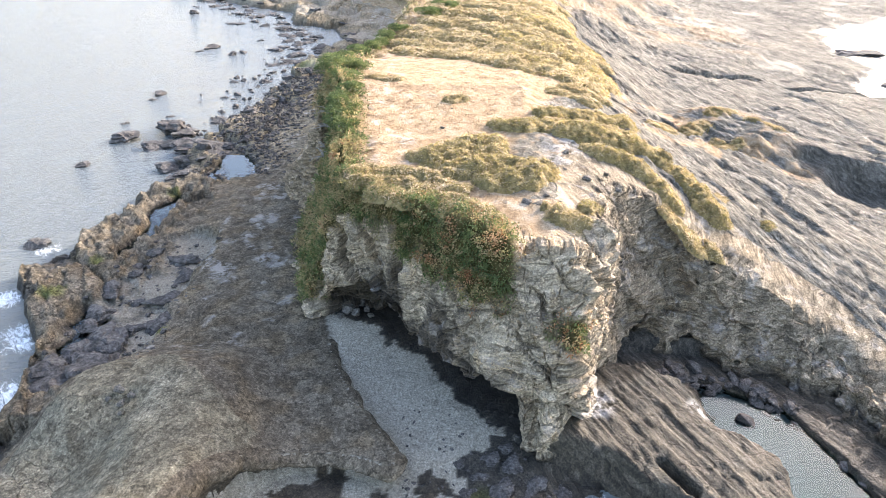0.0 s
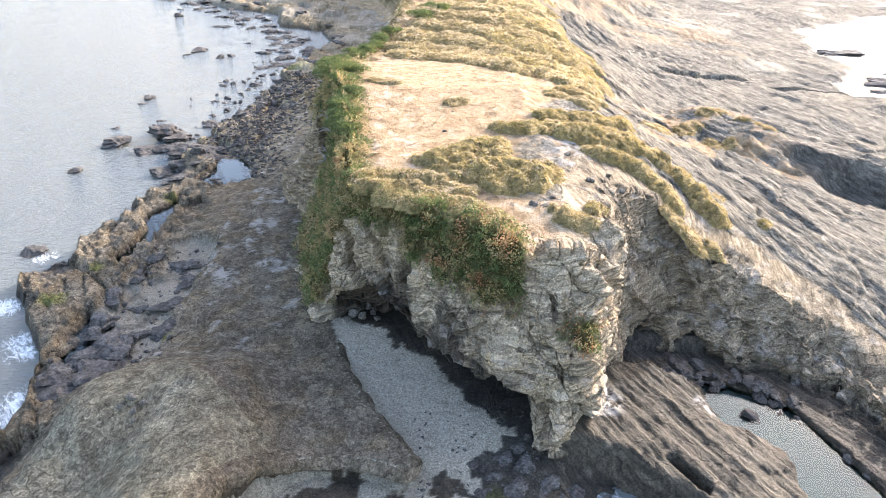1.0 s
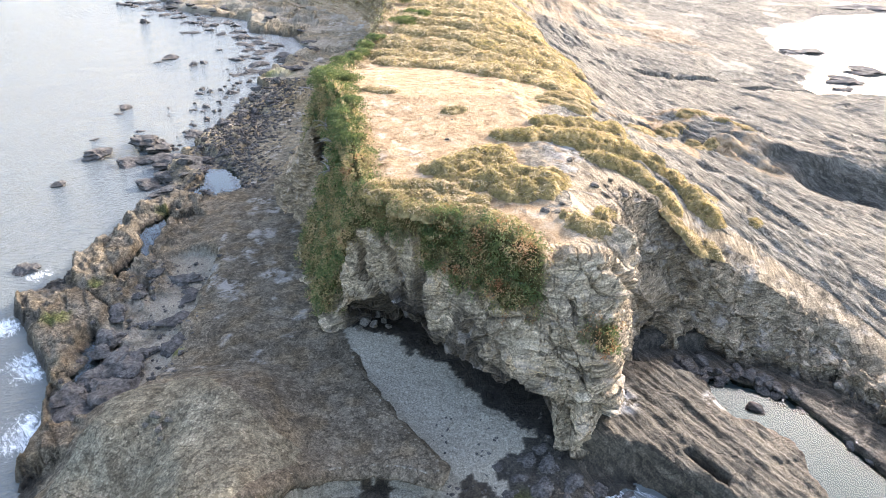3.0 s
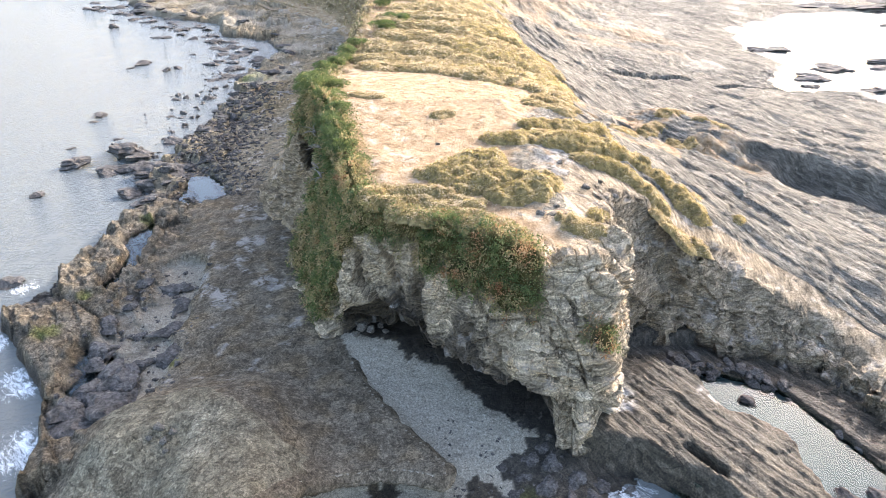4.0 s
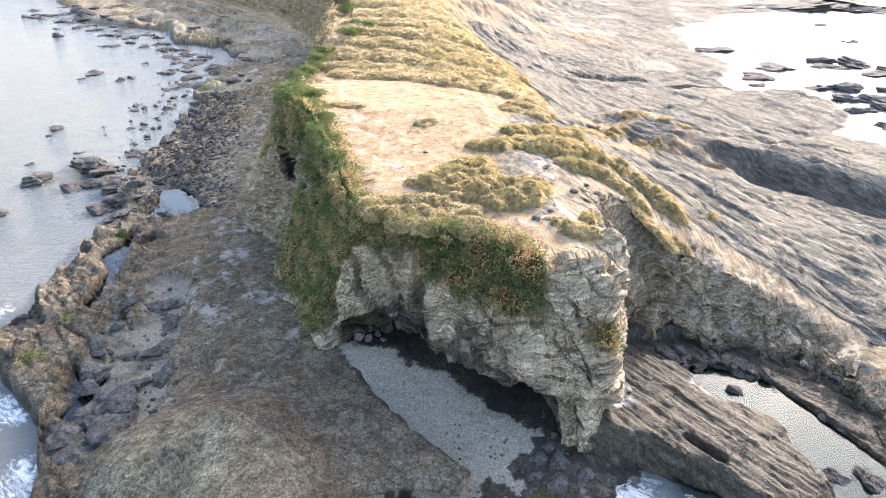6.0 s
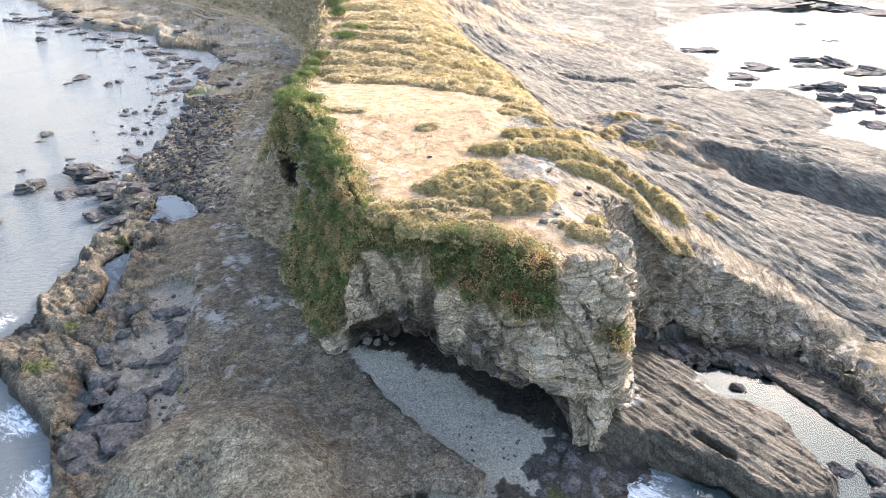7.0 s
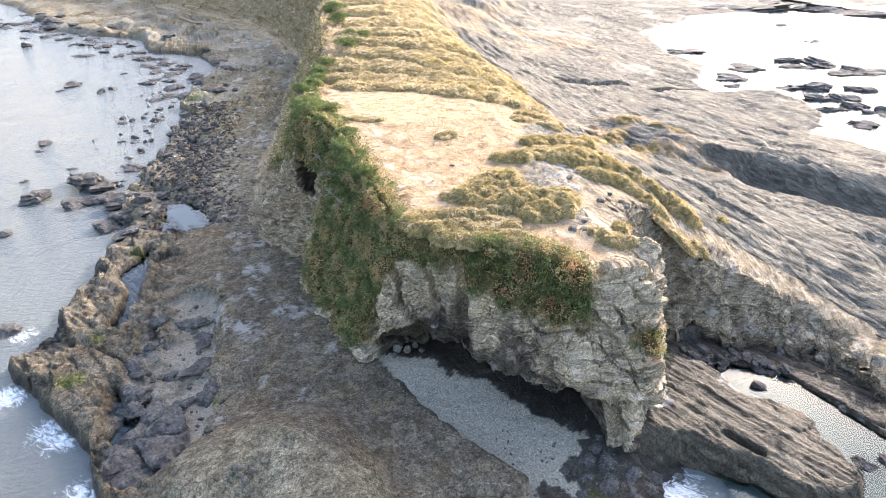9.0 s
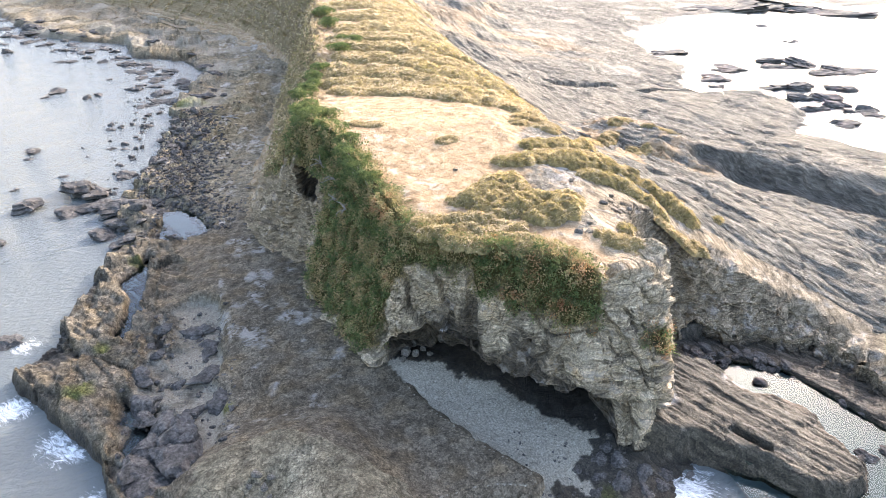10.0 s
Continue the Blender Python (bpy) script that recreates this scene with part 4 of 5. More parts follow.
# rocks standing in the sea: place, length, height
for cx, cy, size, tall in ((-37.9, 73.8, 4.2, .8), (-33.4, 71.5, 3.4, .8), (-40.5, 79.8, 1.3, .8), (-36.2, 82.9, 1.5, .6), (-41.6, 93.5, 2.6, .6), (-41.3, 90.5, 1.4, .6), (-34.6, 89.6, 1.0, .8),
                           (-33.3, 100.8, 1.6, .8), (-28.7, 101.2, 2.2, .8), (-39.1, 120.1, 2.0, 1), (-44.2, 126.2, 4, .6), (-45.8, 122.1, 1.8, .5), (-37.6, 121.8, 2.2, .7), (-40.7, 148.4, 2.6, .8),
                           (-60.9, 162.9, 3.0, 1), (-32.1, 92.3, 1.5, .6), (-28.9, 107.4, 2.0, .7), (-27.1, 120.5, 2.6, .7), (-28.9, 81.4, 3.0, .7), (-38.5, 65.5, 1.9, .8), (-33.5, 47.6, 2.2, .9)):
    lay("sea_rock", pick.choice(outcrop_meshes), cx, cy, size, "dark wet rock standing in calm shallow sea", "rock", "rocks in the sea", 0.02, -0.12, tall)
# rocky spit
for cx, cy, size, tall, turn in ((-33.6, 77, 5.5, 1.0, 115), (-31.2, 76.2, 4.2, .8, 100), (-31, 72, 4, .8, 20), (-28.6, 70.5, 5, .8, 60), (-26, 70.5, 5.5, .8, 40), (-27.6, 67, 4.5, .8, 80), (-25.2, 67.4, 4.2, .9, 20),
                                 (-29.4, 65, 3, .8, 50), (-27, 62.5, 3.4, .8, 10), (-25.0, 60.3, 3.6, .8, 40), (-26.4, 58.6, 2.6, .8, 0), (-23.4, 58.4, 3.4, .7, 70), (-21.6, 59.6, 3, .7, 20)):
    lay("outcrop", pick.choice(outcrop_meshes), cx, cy, size, "grey-brown bedded rock outcrop on the rocky spit", "rock", "outcrops on the spit", 0.06, 0.15, tall, turn)
# far reefs of the bay
for i in range(150):
    a = pick.random()
    cx, cy = np.interp(a, [0, .35, 1], [-24, -31, -74]) + pick.gauss(0, 4.5), np.interp(a, [0, .35, 1], [112, 142, 200]) + pick.gauss(0, 5)
    lay("reef_rock", pick.choice(outcrop_meshes[:3]), cx, cy, pick.uniform(1.0, 4.6), "low dark reef rock at the edge of the bay", "rock", "reef rocks", 0.05, max(-0.15, float(over(np.array(cx), np.array(cy), Z)) - 0.1), 0.6)
# reefs in the glare on the eastern side
for cx, cy, size, tall, turn in ((89.5, 115, 9, .45, 150), (97.5, 106.5, 10, .35, 165), (101, 104, 5, .35, 160), (80.5, 114.5, 9, .25, 160), (81.7, 97.5, 6, .5, 150), (78.2, 90, 6.5, .5, 140), (79, 86, 4.5, .5, 140), (87.8, 94, 5, .5, 150), (70.6, 77.4, 4.5, .5, 160), (79, 79.8, 3, .5, 140),
                                 (80.6, 82.6, 4.5, .5, 150), (75.4, 98.4, 4.5, .4, 150), (73, 85, 3.5, .5, 150), (66.8, 101.4, 2.6, .5, 20), (70, 107.5, 6, .3, 150), (113, 136, 4, .4, 30), (134, 190, 26, .2, 160), (150, 180, 24, .2, 165), (162, 171, 20, .2, 160), (122, 158, 5, .3, 170), (180, 205, 40, .2, 0), (76, 131, 8, .25, 150)):
    for k in range(4):
        lay("reef_rock", pick.choice(outcrop_meshes), cx + pick.gauss(0, 0.28) * size, cy + pick.gauss(0, 0.16) * size, size * pick.uniform(0.6, 1.05), "low dark reef rock in glaring water", "rock", "reef rocks", 0.03, -0.1, tall * 1.2, turn + pick.uniform(-25, 25))
# stones round the pool, on the sand and under the arch
for i in range(72):
    a = pick.random()
    cx, cy = np.interp(a, [0, .35, .7, 1], [12.4, 14.6, 17.3, 19.2]) + pick.gauss(0, .4), np.interp(a, [0, .35, .7, 1], [31.4, 31.7, 30.7, 28.6]) + pick.gauss(0.25, .5)
    lay("boulder", pick.choice(boulder_meshes), cx, cy, pick.uniform(0.3, 0.9) + 0.4 * pick.random() ** 4, "dark grey rounded boulder at the pool's edge", "boulder", "boulders by the pool", 0.05, max(0.1, float(over(np.array(cx), np.array(cy), Z))))
lay("boulder", boulder_meshes[3], 16.4, 28.6, 1.0, "single dark boulder standing in the rock pool", "boulder", "boulders by the pool", 0.05, -0.05, 1.3)
for cx, cy, size in ((20.3, 25.6, 1.5), (20.9, 24.2, 1.6), (17.7, 21.1, 1.5), (19.3, 20.6, 2.0), (20.4, 19.2, 2.2), (18.6, 19.2, 1.4)):
    lay("boulder", pick.choice(outcrop_meshes), cx, cy, size, "broken dark rock beside the pool's outlet", "boulder", "boulders by the pool", 0.05, 0.1)
for cx, cy, size in ((-6.6, 35.9, .8), (-5.9, 35.6, .65), (-6.3, 36.6, .7), (-5.3, 36, .5), (-7, 36.6, .7), (-5.0, 35.4, .45), (-6.9, 35.3, .5), (-5.7, 36.9, .6)):
    lay("boulder", pick.choice(pale_meshes), cx, cy, size, "brownish fallen boulder under the rock arch", "boulder", "boulders under the arch", 0.05)
for cx, cy, size in ((-16.5, 26.2, .6), (-16.2, 25.6, .5), (-15.8, 26.0, .45), (-16.9, 25.8, .4), (-16.0, 25.1, .35)):
    lay("boulder", pick.choice(pale_meshes), cx, cy, size, "pale rounded stone lying on the rock mound", "boulder", "stones on the mound", 0.15)
for cx, cy, size, turn in ((-19.1, 38.7, 2.6, 60), (-20.2, 44.2, 2.6, 20), (-22.4, 44.6, 1.6, 0), (-23.6, 39.6, 2.4, 80), (-22.8, 36.6, 2.6, 110), (-21.6, 34.2, 2.8, 60), (-20.2, 35.0, 1.8, 20), (-22.6, 41.6, 1.3, 40), (-22.2, 32.4, 2.6, 90), (-20.6, 32.6, 2.4, 40), (-21.2, 38.2, 1.2, 0), (-22.9, 34.2, 2.2, 70), (-21.0, 33.4, 3.2, 60), (-23.4, 43.2, 1.8, 30), (-19.2, 42.2, 2.2, 100), (-18.6, 35.6, 2.4, 70), (-20.4, 30.6, 3.4, 70), (-22.2, 29.6, 3.0, 100), (-22.8, 32.8, 3.2, 60), (-21.4, 31.4, 3.0, 110), (-23.2, 30.8, 2.6, 80), (-20.8, 34.3, 2.4, 60), (-23.0, 35.2, 2.0, 100)):
    lay("outcrop", pick.choice(outcrop_meshes), cx, cy, size, "dark smooth rock slab half sunk in grey sand", "rock", "slabs in the sand", 0.08, None, 0.95, turn)
for cx, cy, size, turn in ((2.2, 24.9, 1.3, 20), (3.3, 24.4, 1.5, 50), (1.6, 23.8, 1.2, 0), (2.7, 23.2, 1.6, 35), (4.4, 23.7, 1.8, 10), (5.6, 23.4, 1.7, 60), (3.8, 22.4, 1.5, 80), (6.8, 22.9, 1.6, 30), (1.0, 22.9, 1.0, 15), (8.0, 22.0, 1.5, 45), (5.0, 22.5, 1.2, 70), (0.6, 24.6, 0.7, 40), (3.0, 25.6, 1.0, 10), (9.3, 21.0, 1.4, 25)):
    lay("outcrop", pick.choice(outcrop_meshes), cx, cy, size, "low dark wet rock at the edge of the sand channel", "rock", "wet rocks by the channel", 0.12, None, 0.7, turn)
for cx, cy, size in ((-0.8, 43.7, .35), (-0.2, 47.2, .2), (4.1, 33.4, .7), (5.2, 34.2, .4), (8, 37.5, .6), (9.4, 39, .45), (7.2, 41, .5), (9.8, 37.2, .5), (6.8, 38.6, .35)):
    lay("boulder", pick.choice(pale_meshes), cx, cy, size, "grey stone lying on the bare headland top", "boulder", "stones on the headland", 0.15, float(top_surface(np.array(cx), np.array(cy))))

# cobbles between the boulders, too many to count
rng = np.random.default_rng(11)
small = rock_mesh("cobble", 3, 1, rock_boulder, 0.6)
sv = np.array([v.co[:] for v in small.vertices])
sf = np.array([p.vertices[:] for p in small.polygons])


def cobbles(name, px, py, pz, size, mat, label):
    k, ang = len(px), rng.uniform(0, 2 * np.pi, len(px))
    v = np.repeat(sv[None], k, 0) * (size[:, None] * rng.uniform(0.7, 1.3, (k, 3)))[:, None, :].reshape(k, 1, 3)
    c, sn = np.cos(ang)[:, None], np.sin(ang)[:, None]
    v = np.stack([v[..., 0] * c - v[..., 1] * sn + px[:, None], v[..., 0] * sn + v[..., 1] * c + py[:, None], v[..., 2] + pz[:, None]], -1)
    f = (sf[None] + (np.arange(k) * len(sv))[:, None, None]).reshape(-1, 3)
    return tagged(new(name, mesh_from(name, v.reshape(-1, 3), f, mat, {}, False)), label, "cobbles", "", "stuff")


ky = rng.uniform(60, 104, 2600)
kx = np.interp(ky, [60, 72, 80, 90, 104], [-20.5, -22.5, -22.5, -22.5, -22]) + rng.normal(0, 2.6, 2600)
keep = (kx < -15.5) & (over(kx, ky, Z) > -0.3)
kx, ky = kx[keep], ky[keep]
cobbles("cobbles", kx, ky, over(kx, ky, Z) - 0.03, rng.uniform(0.15, 0.6, len(kx)), rock_boulder, "dark grey cobbles covering the stony beach")
ky = rng.uniform(21, 28, 90)
kx = rng.uniform(-3, 4, 90)
zz = over(kx, ky, Z)
keep = zz < 1.2
cobbles("pebbles", kx[keep], ky[keep], zz[keep] - 0.03, rng.uniform(0.08, 0.28, keep.sum()), rock_boulder, "dark pebbles scattered over the sand channel")
ky, kx = rng.uniform(30, 47, 420), rng.uniform(-24.5, -17.5, 420)
zz = over(kx, ky, Z)
cobbles("strip_stones", kx, ky, zz - 0.03, 0.08 + rng.exponential(0.12, 420), rock_boulder, "dark stones scattered over the grey sand strip")
ky, kx = rng.uniform(18, 33, 500), rng.uniform(11, 21, 500)
zz = over(kx, ky, Z)
keep = zz < 0.0
cobbles("pool_stones", kx[keep], ky[keep], zz[keep] - 0.03, rng.uniform(0.12, 0.4, keep.sum()), rock_pale, "pale stones on the bottom of the pool")


# ---- plants ----
def leaf_mesh(name, at, up, length, width, mat):
    """Narrow bent leaves, one folded kite each."""
    k = len(at)
    side = rng.normal(size=(k, 3))
    axis = up * rng.uniform(0.25, 0.9, (k, 1)) + rng.normal(size=(k, 3)) * 0.55
    axis /= np.linalg.norm(axis, axis=1)[:, None]
    side = np.cross(axis, side)
    side /= np.linalg.norm(side, axis=1)[:, None] + 1e-9
    ln = (length * rng.uniform(0.6, 1.35, k))[:, None]
    wd = (width * rng.uniform(0.7, 1.3, k))[:, None]
    mid_p = at + axis * ln * 0.5
    tip = at + axis * ln - np.array([0, 0, 1]) * ln * 0.25
    v = np.stack([at, mid_p + side * wd * 0.5, tip, mid_p - side * wd * 0.5], 1)
    return mesh_from(name, v.reshape(-1, 3), np.arange(4 * k).reshape(k, 4), mat, {}, False)


def bush(spine, radius, height, mats, density, leaf, label, group, name="bush", cell=0.22):
    """A low cushion of shrubs along a line: a woody mound with leaves over it."""
    line = [tuple(p) for p in spline(spine, 6)] if len(spine) > 1 else [spine[0], (spine[0][0] + 0.01, spine[0][1])]
    seed = spine[0][0] * 3.1 + spine[0][1]
    pad = radius * 1.5
    xs = np.array([p[0] for p in line])
    ys = np.array([p[1] for p in line])
    x0, x1, y0, y1 = xs.min() - pad, xs.max() + pad, ys.min() - pad, ys.max() + pad

    def rise(px, py):
        d, _, _ = near(px, py, line)
        d = d / radius + 0.75 * fbm(px, py, seed, 1.3 * radius, 4)
        furrow = np.abs(fbm(px * 0.55, py * 1.5, seed + 9, 1.1, 3))
        h = height * np.sqrt(np.clip(1 - d * d * np.sign(d), 0, 1)) * (1.0 + 0.5 * fbm(px, py, seed + 4, 0.9, 3))
        return np.where(d < 1, np.maximum(h - 0.7 * height * smooth(0.16, 0.0, furrow), 0.02), -0.1)

    gxx, gyy = np.meshgrid(np.arange(x0, x1, cell), np.arange(y0, y1, cell))
    base = top_surface(gxx, gyy)
    hh = rise(gxx, gyy)
    c = np.stack([gxx, gyy, base + hh], -1)
    f = grid_faces(*gxx.shape)
    f = f[(hh.reshape(-1)[f] > -0.05).any(1)]
    used, f = np.unique(f, return_inverse=True)
    origin = np.array([xs.mean(), ys.mean(), float(top_surface(np.array(xs.mean()), np.array(ys.mean())))])
    ob = thing(name, origin, label, "bush", group)
    part("mound", mesh_from("mound", c.reshape(-1, 3)[used] - origin, f.reshape(-1, 4), litter), ob, "dense brown twigs under the leaves")
    k = int((x1 - x0) * (y1 - y0) * density)
    px, py = rng.uniform(x0, x1, k), rng.uniform(y0, y1, k)
    ph = rise(px, py)
    px, py, ph = px[ph > 0], py[ph > 0], ph[ph > 0]
    e = 0.08
    gxn, gyn = (np.maximum(rise(px + e, py), 0) - ph) / e, (np.maximum(rise(px, py + e), 0) - ph) / e
    up = np.stack([-gxn, -gyn, np.ones_like(gxn)], -1)
    up /= np.linalg.norm(up, axis=1)[:, None]
    jj = (px - x0) / cell
    ii = (py - y0) / cell
    i0, j0 = np.clip(ii.astype(int), 0, gxx.shape[0] - 2), np.clip(jj.astype(int), 0, gxx.shape[1] - 2)
    pz = mix(mix(base[i0, j0], base[i0, j0 + 1], jj - j0), mix(base[i0 + 1, j0], base[i0 + 1, j0 + 1], jj - j0), ii - i0) + ph - 0.02
    pts = np.stack([px, py, pz], -1) - origin
    sel = rng.random(len(pts))
    lo = 0.0
    for mat, share in mats:
        m = (sel >= lo) & (sel < lo + share)
        lo += share
        if m.any():
            part("leaves", leaf_mesh("leaves", pts[m], up[m], leaf, leaf * 0.34, mat), ob)
    return ob


DRY = ((leaf_dry, 0.85), (leaf_olive, 0.15))
OLIVE = ((leaf_olive, 0.5), (leaf_dry, 0.5))
MIXED = ((leaf_dry, 0.4), (leaf_mixed, 0.4), (leaf_green, 0.2))
top_label = "low yellow-olive shrub cushion on the headland's top"
for spine, radius, height, mats in (
        ([(-1.2, 38.4), (0.8, 39.6), (2.2, 40.4)], 1.5, .8, OLIVE), ([(1.0, 37.3), (3, 37.7), (4.7, 37.3)], 1.25, .85, OLIVE), ([(2.2, 35.8), (4.2, 35.8)], 1.1, .75, OLIVE), ([(0.2, 36.5), (-0.9, 37.3)], .9, .6, OLIVE),
        ([(-5.6, 36.2), (-3.4, 36.4), (-1.2, 35.8)], .75, .5, DRY), ([(-5.2, 34.9), (-2.6, 34.7), (0.4, 34.5)], .7, .5, DRY), ([(-4, 33.8), (-1, 33.1), (1.2, 32.2), (2.2, 30.8)], .9, .4, MIXED),
        ([(5.5, 32.4), (6.6, 31.4)], .9, .55, DRY), ([(7.2, 33.2), (7.5, 33.6)], .55, .5, OLIVE),
        ([(3, 44.2), (5.2, 44.4), (6.6, 45)], .9, .5, OLIVE), ([(6.2, 47), (9, 48.2), (11.6, 49.2), (13.2, 50)], .8, .5, OLIVE), ([(7, 45.6), (9.8, 46), (11.8, 46.8)], .8, .5, DRY),
        ([(8, 44.6), (11, 45.2), (13.6, 45.6), (15.4, 44.4), (16.4, 42.6), (17.2, 41)], 1.25, .8, OLIVE), ([(9.3, 42.3), (11, 41.9), (12.4, 41.2), (13.8, 40)], 1.0, .7, OLIVE),
        ([(-0.5, 48.6), (0.5, 48.9)], .5, .35, DRY), ([(13.4, 37.8), (14.2, 37.2), (14.8, 36.6)], .7, .4, DRY), ([(16, 37), (16.3, 36.7)], .5, .4, DRY), ([(17.2, 40.2), (17.8, 40.6)], .6, .3, DRY),
        ([(8, 53.2), (10.5, 52)], .9, .35, DRY), ([(-6.6, 53.6), (-4.4, 53)], .7, .3, DRY), ([(9.6, 56), (12, 55.4)], 1.0, .4, DRY), ([(17.8, 58.4), (20, 60.5)], .9, .25, DRY), ([(22.5, 62.5), (24.5, 65)], .9, .25, DRY), ([(26, 67.5), (28.6, 69)], 1.0, .25, DRY), ([(24.4, 60.2), (27, 61.4)], .8, .2, DRY), ([(30, 66), (32, 64.4)], .9, .2, DRY), ([(18.6, 43.4), (19, 43.8)], .4, .2, DRY), ([(21.5, 42), (21.9, 42.2)], .35, .25, OLIVE)):
    bush(spine, radius, height, mats, 420, 0.15, top_label, "shrub cushions near the point")
far_label = "dry yellow-brown shrub band on the ridge behind"
for spine, radius, height, mats in (
        ([(-4.5, 69.5), (0, 68), (3.4, 65.2)], 1.5, .7, DRY), ([(4.9, 63.3), (8, 62.3), (11.5, 60.3)], 1.6, .9, DRY), ([(5.4, 67.4), (9.5, 66.4), (13, 63.8)], 1.4, .85, OLIVE),
        ([(-5, 72.6), (-1, 71.6), (3.4, 69.4)], 1.3, .6, DRY), ([(5.2, 71.4), (10, 70.6), (15, 67.8)], 1.6, .8, DRY), ([(-4.5, 76), (0, 75.2), (3.8, 73.4)], 1.4, .7, DRY),
        ([(6, 75.4), (11, 75), (16, 72.4)], 1.6, .8, OLIVE), ([(-2.5, 79.8), (2, 79.2), (5.2, 78)], 1.5, .7, DRY), ([(7.2, 79.6), (12, 79.6), (16, 77.6)], 1.7, .7, DRY),
        ([(-2, 84), (2, 83.6), (6, 83)], 1.6, .8, DRY), ([(8, 84.6), (12, 84.6), (15.6, 83)], 1.8, .7, OLIVE), ([(-1, 88.6), (3, 88.4), (6.6, 88.6)], 1.8, .8, DRY), ([(9, 90), (13, 90)], 2.0, .7, DRY),
        ([(0, 94), (4, 95), (6, 96)], 2.0, .8, DRY), ([(9, 97), (14, 98)], 2.2, .7, DRY), ([(1, 102), (5.6, 103)], 2.2, .8, DRY), ([(10, 106), (15, 108)], 2.4, .7, DRY), ([(2, 111), (6.4, 113)], 2.4, .8, DRY),
        ([(10.5, 116), (15, 118)], 2.6, .7, DRY), ([(3, 121), (7, 123)], 2.6, .8, DRY), ([(4, 131), (9, 133)], 3, .8, DRY), ([(13, 130), (17, 132)], 3, .7, DRY)):
    bush(spine, 1.3 * radius, 0.85 * height, mats, 110 if spine[0][1] < 85 else 70, 0.26, far_label, "shrub bands on the ridge", cell=0.4)

# dry grass in thin tufts over the bare earth of the top
px, py = rng.uniform(-8, 9, 60000), rng.uniform(32, 62, 60000)
tuft = fbm(px, py, 2, 1.1, 4, 0.65) + 0.5 * fbm(px, py, 7, 6, 2)
edge_d = inside(px, py, [tuple(p) for p in TOP[5:19]] + [(8, 60)])
keep = (edge_d > 0.3) & (px < 4 + 0.42 * (py - 44) + 2) & (rng.random(len(px)) < 0.01 + 0.5 * smooth(0.16, 0.45, tuft + 0.45 * smooth(1.6, 0.2, edge_d)))
px, py = px[keep], py[keep]
pts = np.stack([px, py, top_surface(px, py) - 0.01], -1)
tagged(new("dry_grass", leaf_mesh("dry_grass", pts, np.tile([0.0, 0.0, 1.0], (len(pts), 1)), 0.16, 0.035, leaf_dry)), "thin dry straw grass over the bare headland earth", "grass", "", "stuff")

# thickets that cover the cliff
quad = (co[:-1, :-1] + co[1:, 1:] + co[:-1, 1:] + co[1:, :-1]) / 4
cr = np.cross(co[1:, 1:] - co[:-1, :-1], co[1:, :-1] - co[:-1, 1:])
area = np.linalg.norm(cr, axis=2) / 2
qn = cr / (2 * area[..., None] + 1e-9)
qn *= np.sign((qn * nrm[:-1, :-1]).sum(-1))[..., None]
qv, qu = veg[:-1, :-1], np.broadcast_to(U[:-1], area.shape)
qn_out = qn * np.sign((qn[..., :1] * -inward[:-1, :1] + qn[..., 1:2] * -inward[:-1, 1:] + qn[..., 2:] * 0.8))


def thicket(u0, u1, density, leaf, mats, label):
    pr = np.where((qu >= u0) & (qu < u1), area * qv * density, 0)
    k = rng.poisson(pr)
    idx = np.repeat(np.arange(k.size), k.reshape(-1))
    p0, n0 = quad.reshape(-1, 3)[idx], qn_out.reshape(-1, 3)[idx]
    clump = smooth(-.25, .35, fbm(p0[:, 0], p0[:, 1], p0[:, 2], 0.9, 3))
    keep = rng.random(len(p0)) < 0.35 + 0.65 * clump
    p0, n0, clump = p0[keep], n0[keep], clump[keep]
    p0 = p0 + rng.normal(0, 0.07, p0.shape) + n0 * (clump * (0.25 + 0.4 * rng.random(len(p0)) ** 1.5))[:, None]
    n0 = n0 + [0, 0, 0.5]
    origin = p0.mean(0)
    ob = thing("thicket", origin, label, "thicket", "cliff thickets")
    tone = fbm(p0[:, 0], p0[:, 1], p0[:, 2], 1.5, 3) + rng.normal(0, 0.09, len(p0))
    rank = np.argsort(np.argsort(tone)) / max(1, len(tone))
    lo = 0
    for mat, share in mats:
        m = (rank >= lo) & (rank < lo + share)
        lo += share
        part("leaves", leaf_mesh("leaves", p0[m] - origin, n0[m], leaf, leaf * 0.42, mat), ob)


thicket(10.0, 12.25, 460, 0.15, ((leaf_green, .28), (leaf_scrub, .5), (leaf_mixed, .22)), "brown and green creepers over the rock arch")
thicket(12.25, 15.4, 480, 0.17, ((leaf_green, .52), (leaf_scrub, .22), (leaf_mixed, .16), (leaf_rust, .10)), "dense green and rust creepers hanging over the cliff")
thicket(15.4, 20, 330, 0.16, ((leaf_green, .35), (leaf_mixed, .35), (leaf_rust, .3)), "small tuft of green and rust plants on the cliff face")
thicket(8.2, 10.0, 380, 0.18, ((leaf_green, .50), (leaf_scrub, .34), (leaf_mixed, .13), (leaf_rust, .03)), "thick green and brown scrub on the steep western side")
thicket(6.6, 8.2, 280, 0.21, ((leaf_green, .52), (leaf_scrub, .38), (leaf_mixed, .10)), "dark green scrub covering the western cliff")
thicket(5.0, 6.6, 150, 0.23, ((leaf_green, .25), (leaf_scrub, .6), (leaf_mixed, .15)), "dry brownish scrub above the bare cliff foot")
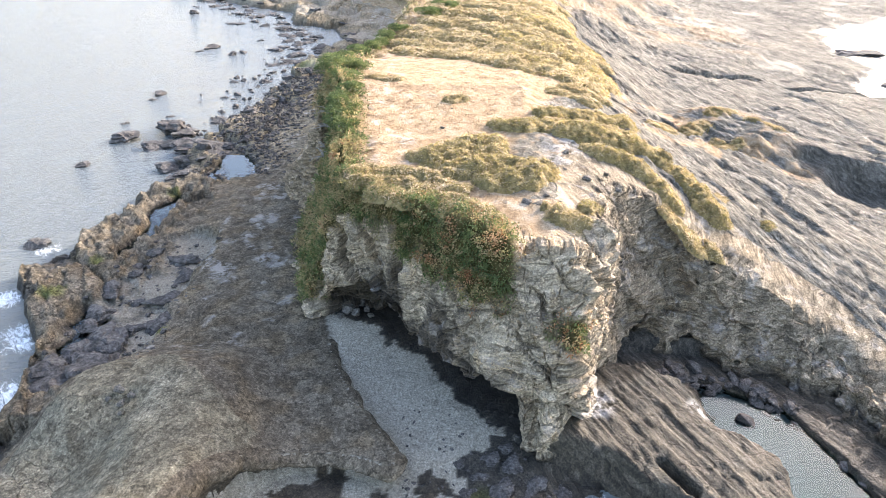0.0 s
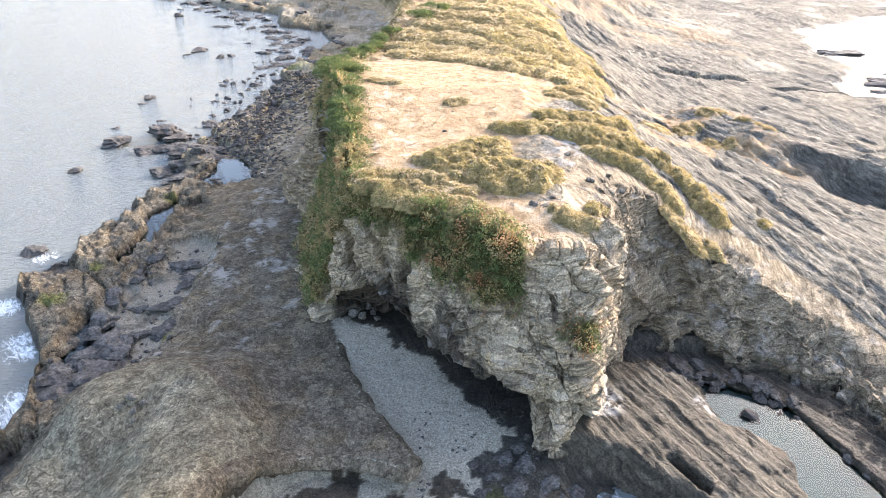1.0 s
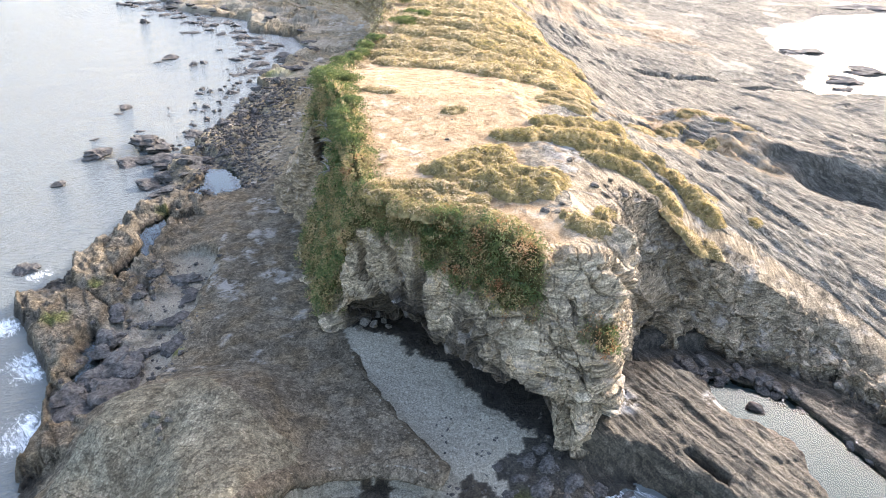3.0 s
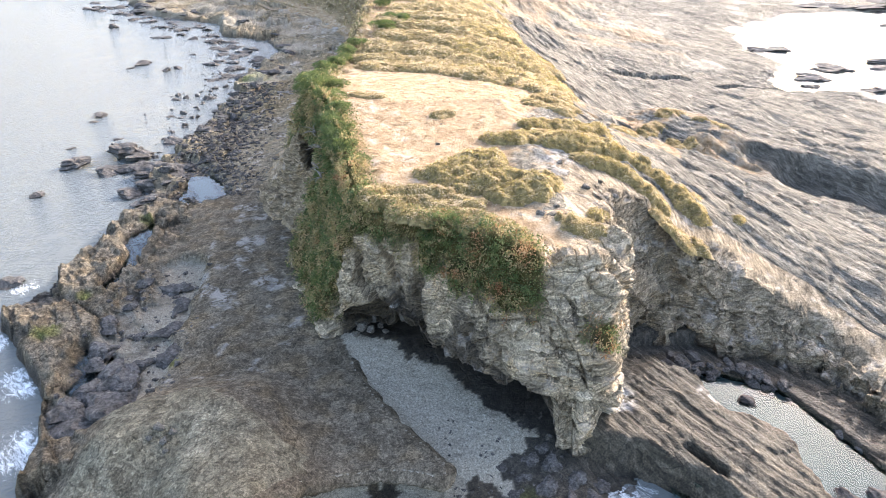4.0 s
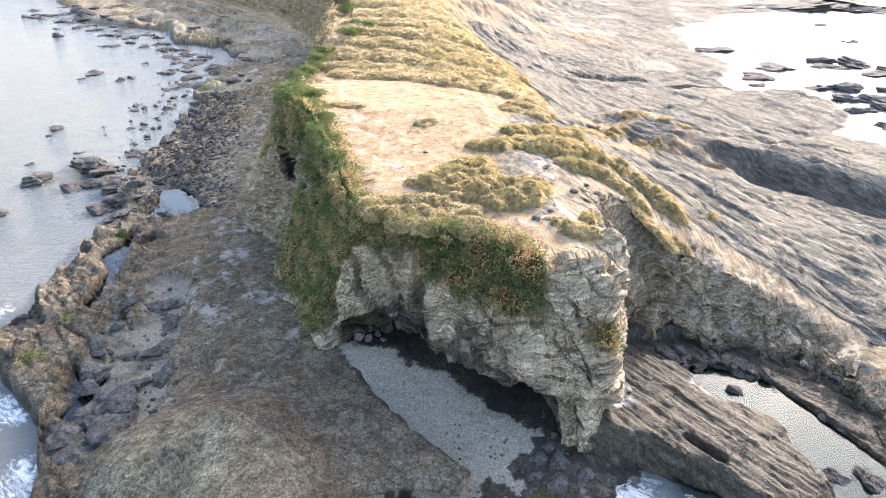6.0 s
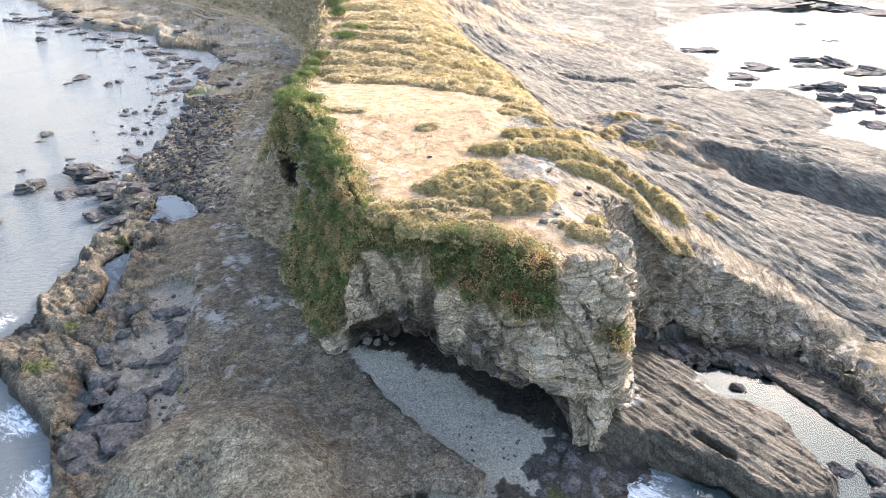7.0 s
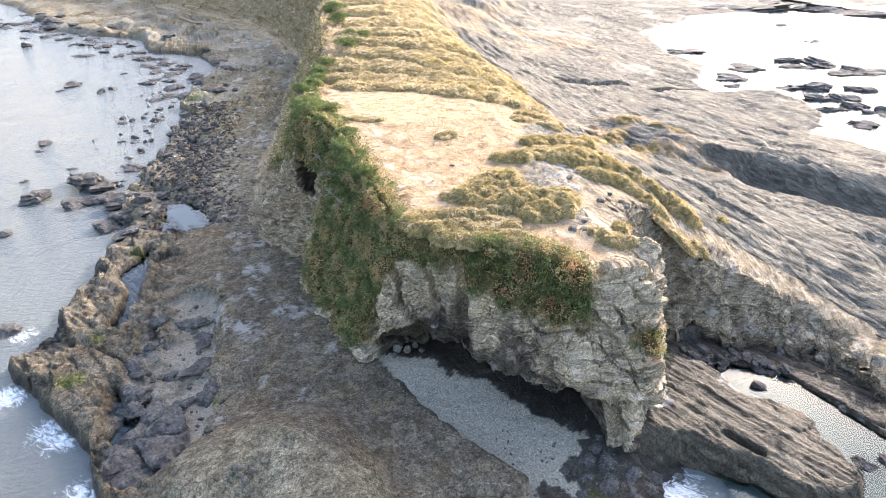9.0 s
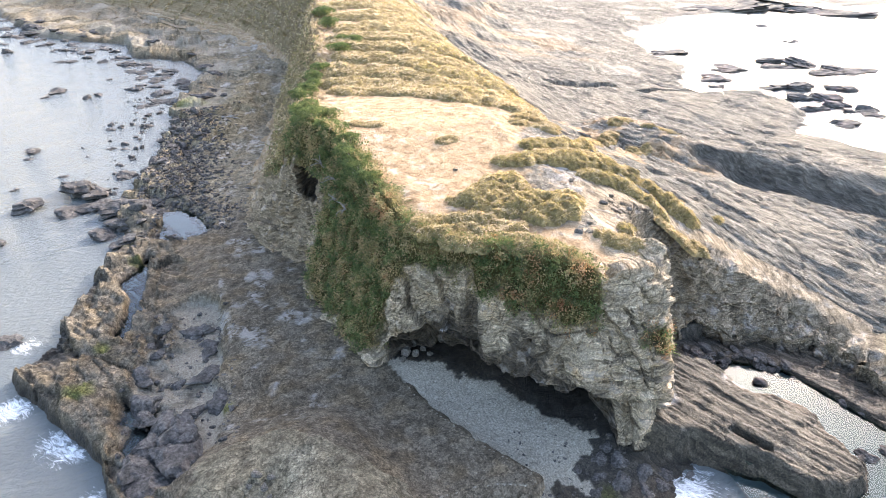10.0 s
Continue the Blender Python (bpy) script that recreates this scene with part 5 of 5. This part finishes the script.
thicket(3.0, 5.0, 34, 0.3, ((leaf_scrub, .5), (leaf_dry, .4), (leaf_green, .1)), "brown dry grass on the steep slope of the ridge")
thicket(0.0, 3.0, 9, 0.5, ((leaf_scrub, .5), (leaf_dry, .5)), "brown dry grass on the far hillside")


# wind-shaped shrubs along the western edge
def tube(points, r0, r1, sides=6):
    pts = spline(points, 5)
    v, f = [], []
    for i, q in enumerate(pts):
        d = pts[min(i + 1, len(pts) - 1)] - pts[max(i - 1, 0)]
        d = d / (np.linalg.norm(d) + 1e-9)
        a = np.cross(d, (0.3, 0.9, 0.2))
        a /= np.linalg.norm(a)
        b = np.cross(d, a)
        r = mix(r0, r1, i / (len(pts) - 1))
        v += [q + r * (a * math.cos(t) + b * math.sin(t)) for t in np.linspace(0, 2 * math.pi, sides, endpoint=False)]
    for i in range(len(pts) - 1):
        for j in range(sides):
            f.append((i * sides + j, i * sides + (j + 1) % sides, (i + 1) * sides + (j + 1) % sides, (i + 1) * sides + j))
    return np.array(v), np.array(f)


def shrub(px, py, size, seed, density=900):
    r = random.Random(seed)
    origin = np.array([px, py, float(top_surface(np.array(px), np.array(py))) - 0.25])
    ob = thing("shrub", origin, "wind-bent dark green shrub on the cliff's edge", "shrub", "shrubs on the western edge")
    av, af, total, pts, ups = [], [], 0, [], []
    for i in range(5):
        end = np.array([r.uniform(-.8, .5), r.uniform(-.7, .7), r.uniform(.35, .85)]) * size
        mid_p = end * 0.5 + np.array([r.uniform(-.15, .15), r.uniform(-.15, .15), -.08]) * size
        v, f = tube([(0, 0, 0), tuple(mid_p), tuple(end)], 0.05 * size, 0.015 * size)
        part("limb", mesh_from("limb", v, f, bark), ob)
        k = int(density * size * size * 0.4)
        d = rng.normal(size=(k, 3))
        d /= np.linalg.norm(d, axis=1)[:, None]
        d[:, 2] = np.abs(d[:, 2]) * np.where(rng.random(k) < 0.8, 1, -1)
        rad = np.array([0.62, 0.62, 0.26]) * size * r.uniform(0.75, 1.1)
        pts.append(end + d * rad * (0.75 + 0.35 * rng.random((k, 1))) * (1 + 0.5 * fbm(d[:, 0] * 2 + seed, d[:, 1] * 2, d[:, 2] * 2 + i, 1, 2))[:, None])
        ups.append(d + [0, 0, 0.6])
    pts, ups = np.concatenate(pts), np.concatenate(ups)
    part("crown", leaf_mesh("crown", pts, ups, 0.17, 0.06, leaf_green), ob)


for i, (px, py, size) in enumerate(((-9.4, 57.6, 1.5), (-9.6, 55.6, 1.4), (-8.2, 56.4, 1.2), (-8.6, 53.2, 1.0), (-8.3, 51.2, 1.1), (-7.8, 49.6, 1.0), (-8.1, 47.9, 1.0), (-7.6, 46.3, 1.1), (-7.6, 44.6, 1.0), (-7.2, 42.8, 0.9),
                                    (-8.8, 69.8, 1.3), (-8.0, 71.6, 1.2), (-7.0, 73.6, 1.2), (-9.2, 66.5, 1.1), (-6.2, 76.6, 1.2), (-3.2, 82.5, 1.3), (-2.6, 95.5, 1.6), (-2.2, 103, 1.8), (-1.2, 85.5, 1.4))):
    shrub(px, py, size, 100 + i)


# driftwood and a dead branch
def log(points, r0, r1, at, label):
    v, f = tube(points, r0, r1, 7)
    ob = new("driftwood", mesh_from("driftwood", v, f, bark))
    ob.matrix_basis = Matrix.Translation(at)
    return tagged(ob, label, "driftwood", "driftwood")


for cx, cy, ang, ln in ((-20.2, 86.5, 20, 2.4), (-19.4, 88.2, 70, 1.6), (-18.2, 97.5, -30, 2.8), (-17.4, 99, 10, 1.8)):
    dx, dy = ln * math.cos(radians(ang)), ln * math.sin(radians(ang))
    log([(0, 0, 0), (dx * 0.5, dy * 0.5 + 0.1, 0.08), (dx, dy, 0.02)], 0.11, 0.06, (cx, cy, float(over(np.array(cx), np.array(cy), Z)) + 0.12), "bleached driftwood log lying on the stony beach")


def dead_branch(at, seed):
    r = random.Random(seed)
    ob = thing("dead_branch", at, "bleached bare twisted branch on the overgrown slope", "branch", "dead branches")
    for i in range(5):
        end = np.array([r.uniform(-1.1, 0.2), r.uniform(-1.0, 1.0), r.uniform(-.2, .6)])
        v, f = tube([(0, 0, 0), tuple(end * 0.4 + np.array([r.uniform(-.2, .1), r.uniform(-.2, .2), .15])), tuple(end * 0.75 + np.array([-.1, r.uniform(-.2, .2), .05])), tuple(end)], 0.045, 0.012)
        part("twig", mesh_from("twig", v, f, bark), ob)


for k, at in enumerate(((-8.9, 43.6, 9.6), (-9.1, 47.6, 10.4), (-9.6, 50.6, 10.6), (-9.3, 46.4, 9.2))):
    dead_branch(at, 30 + k)
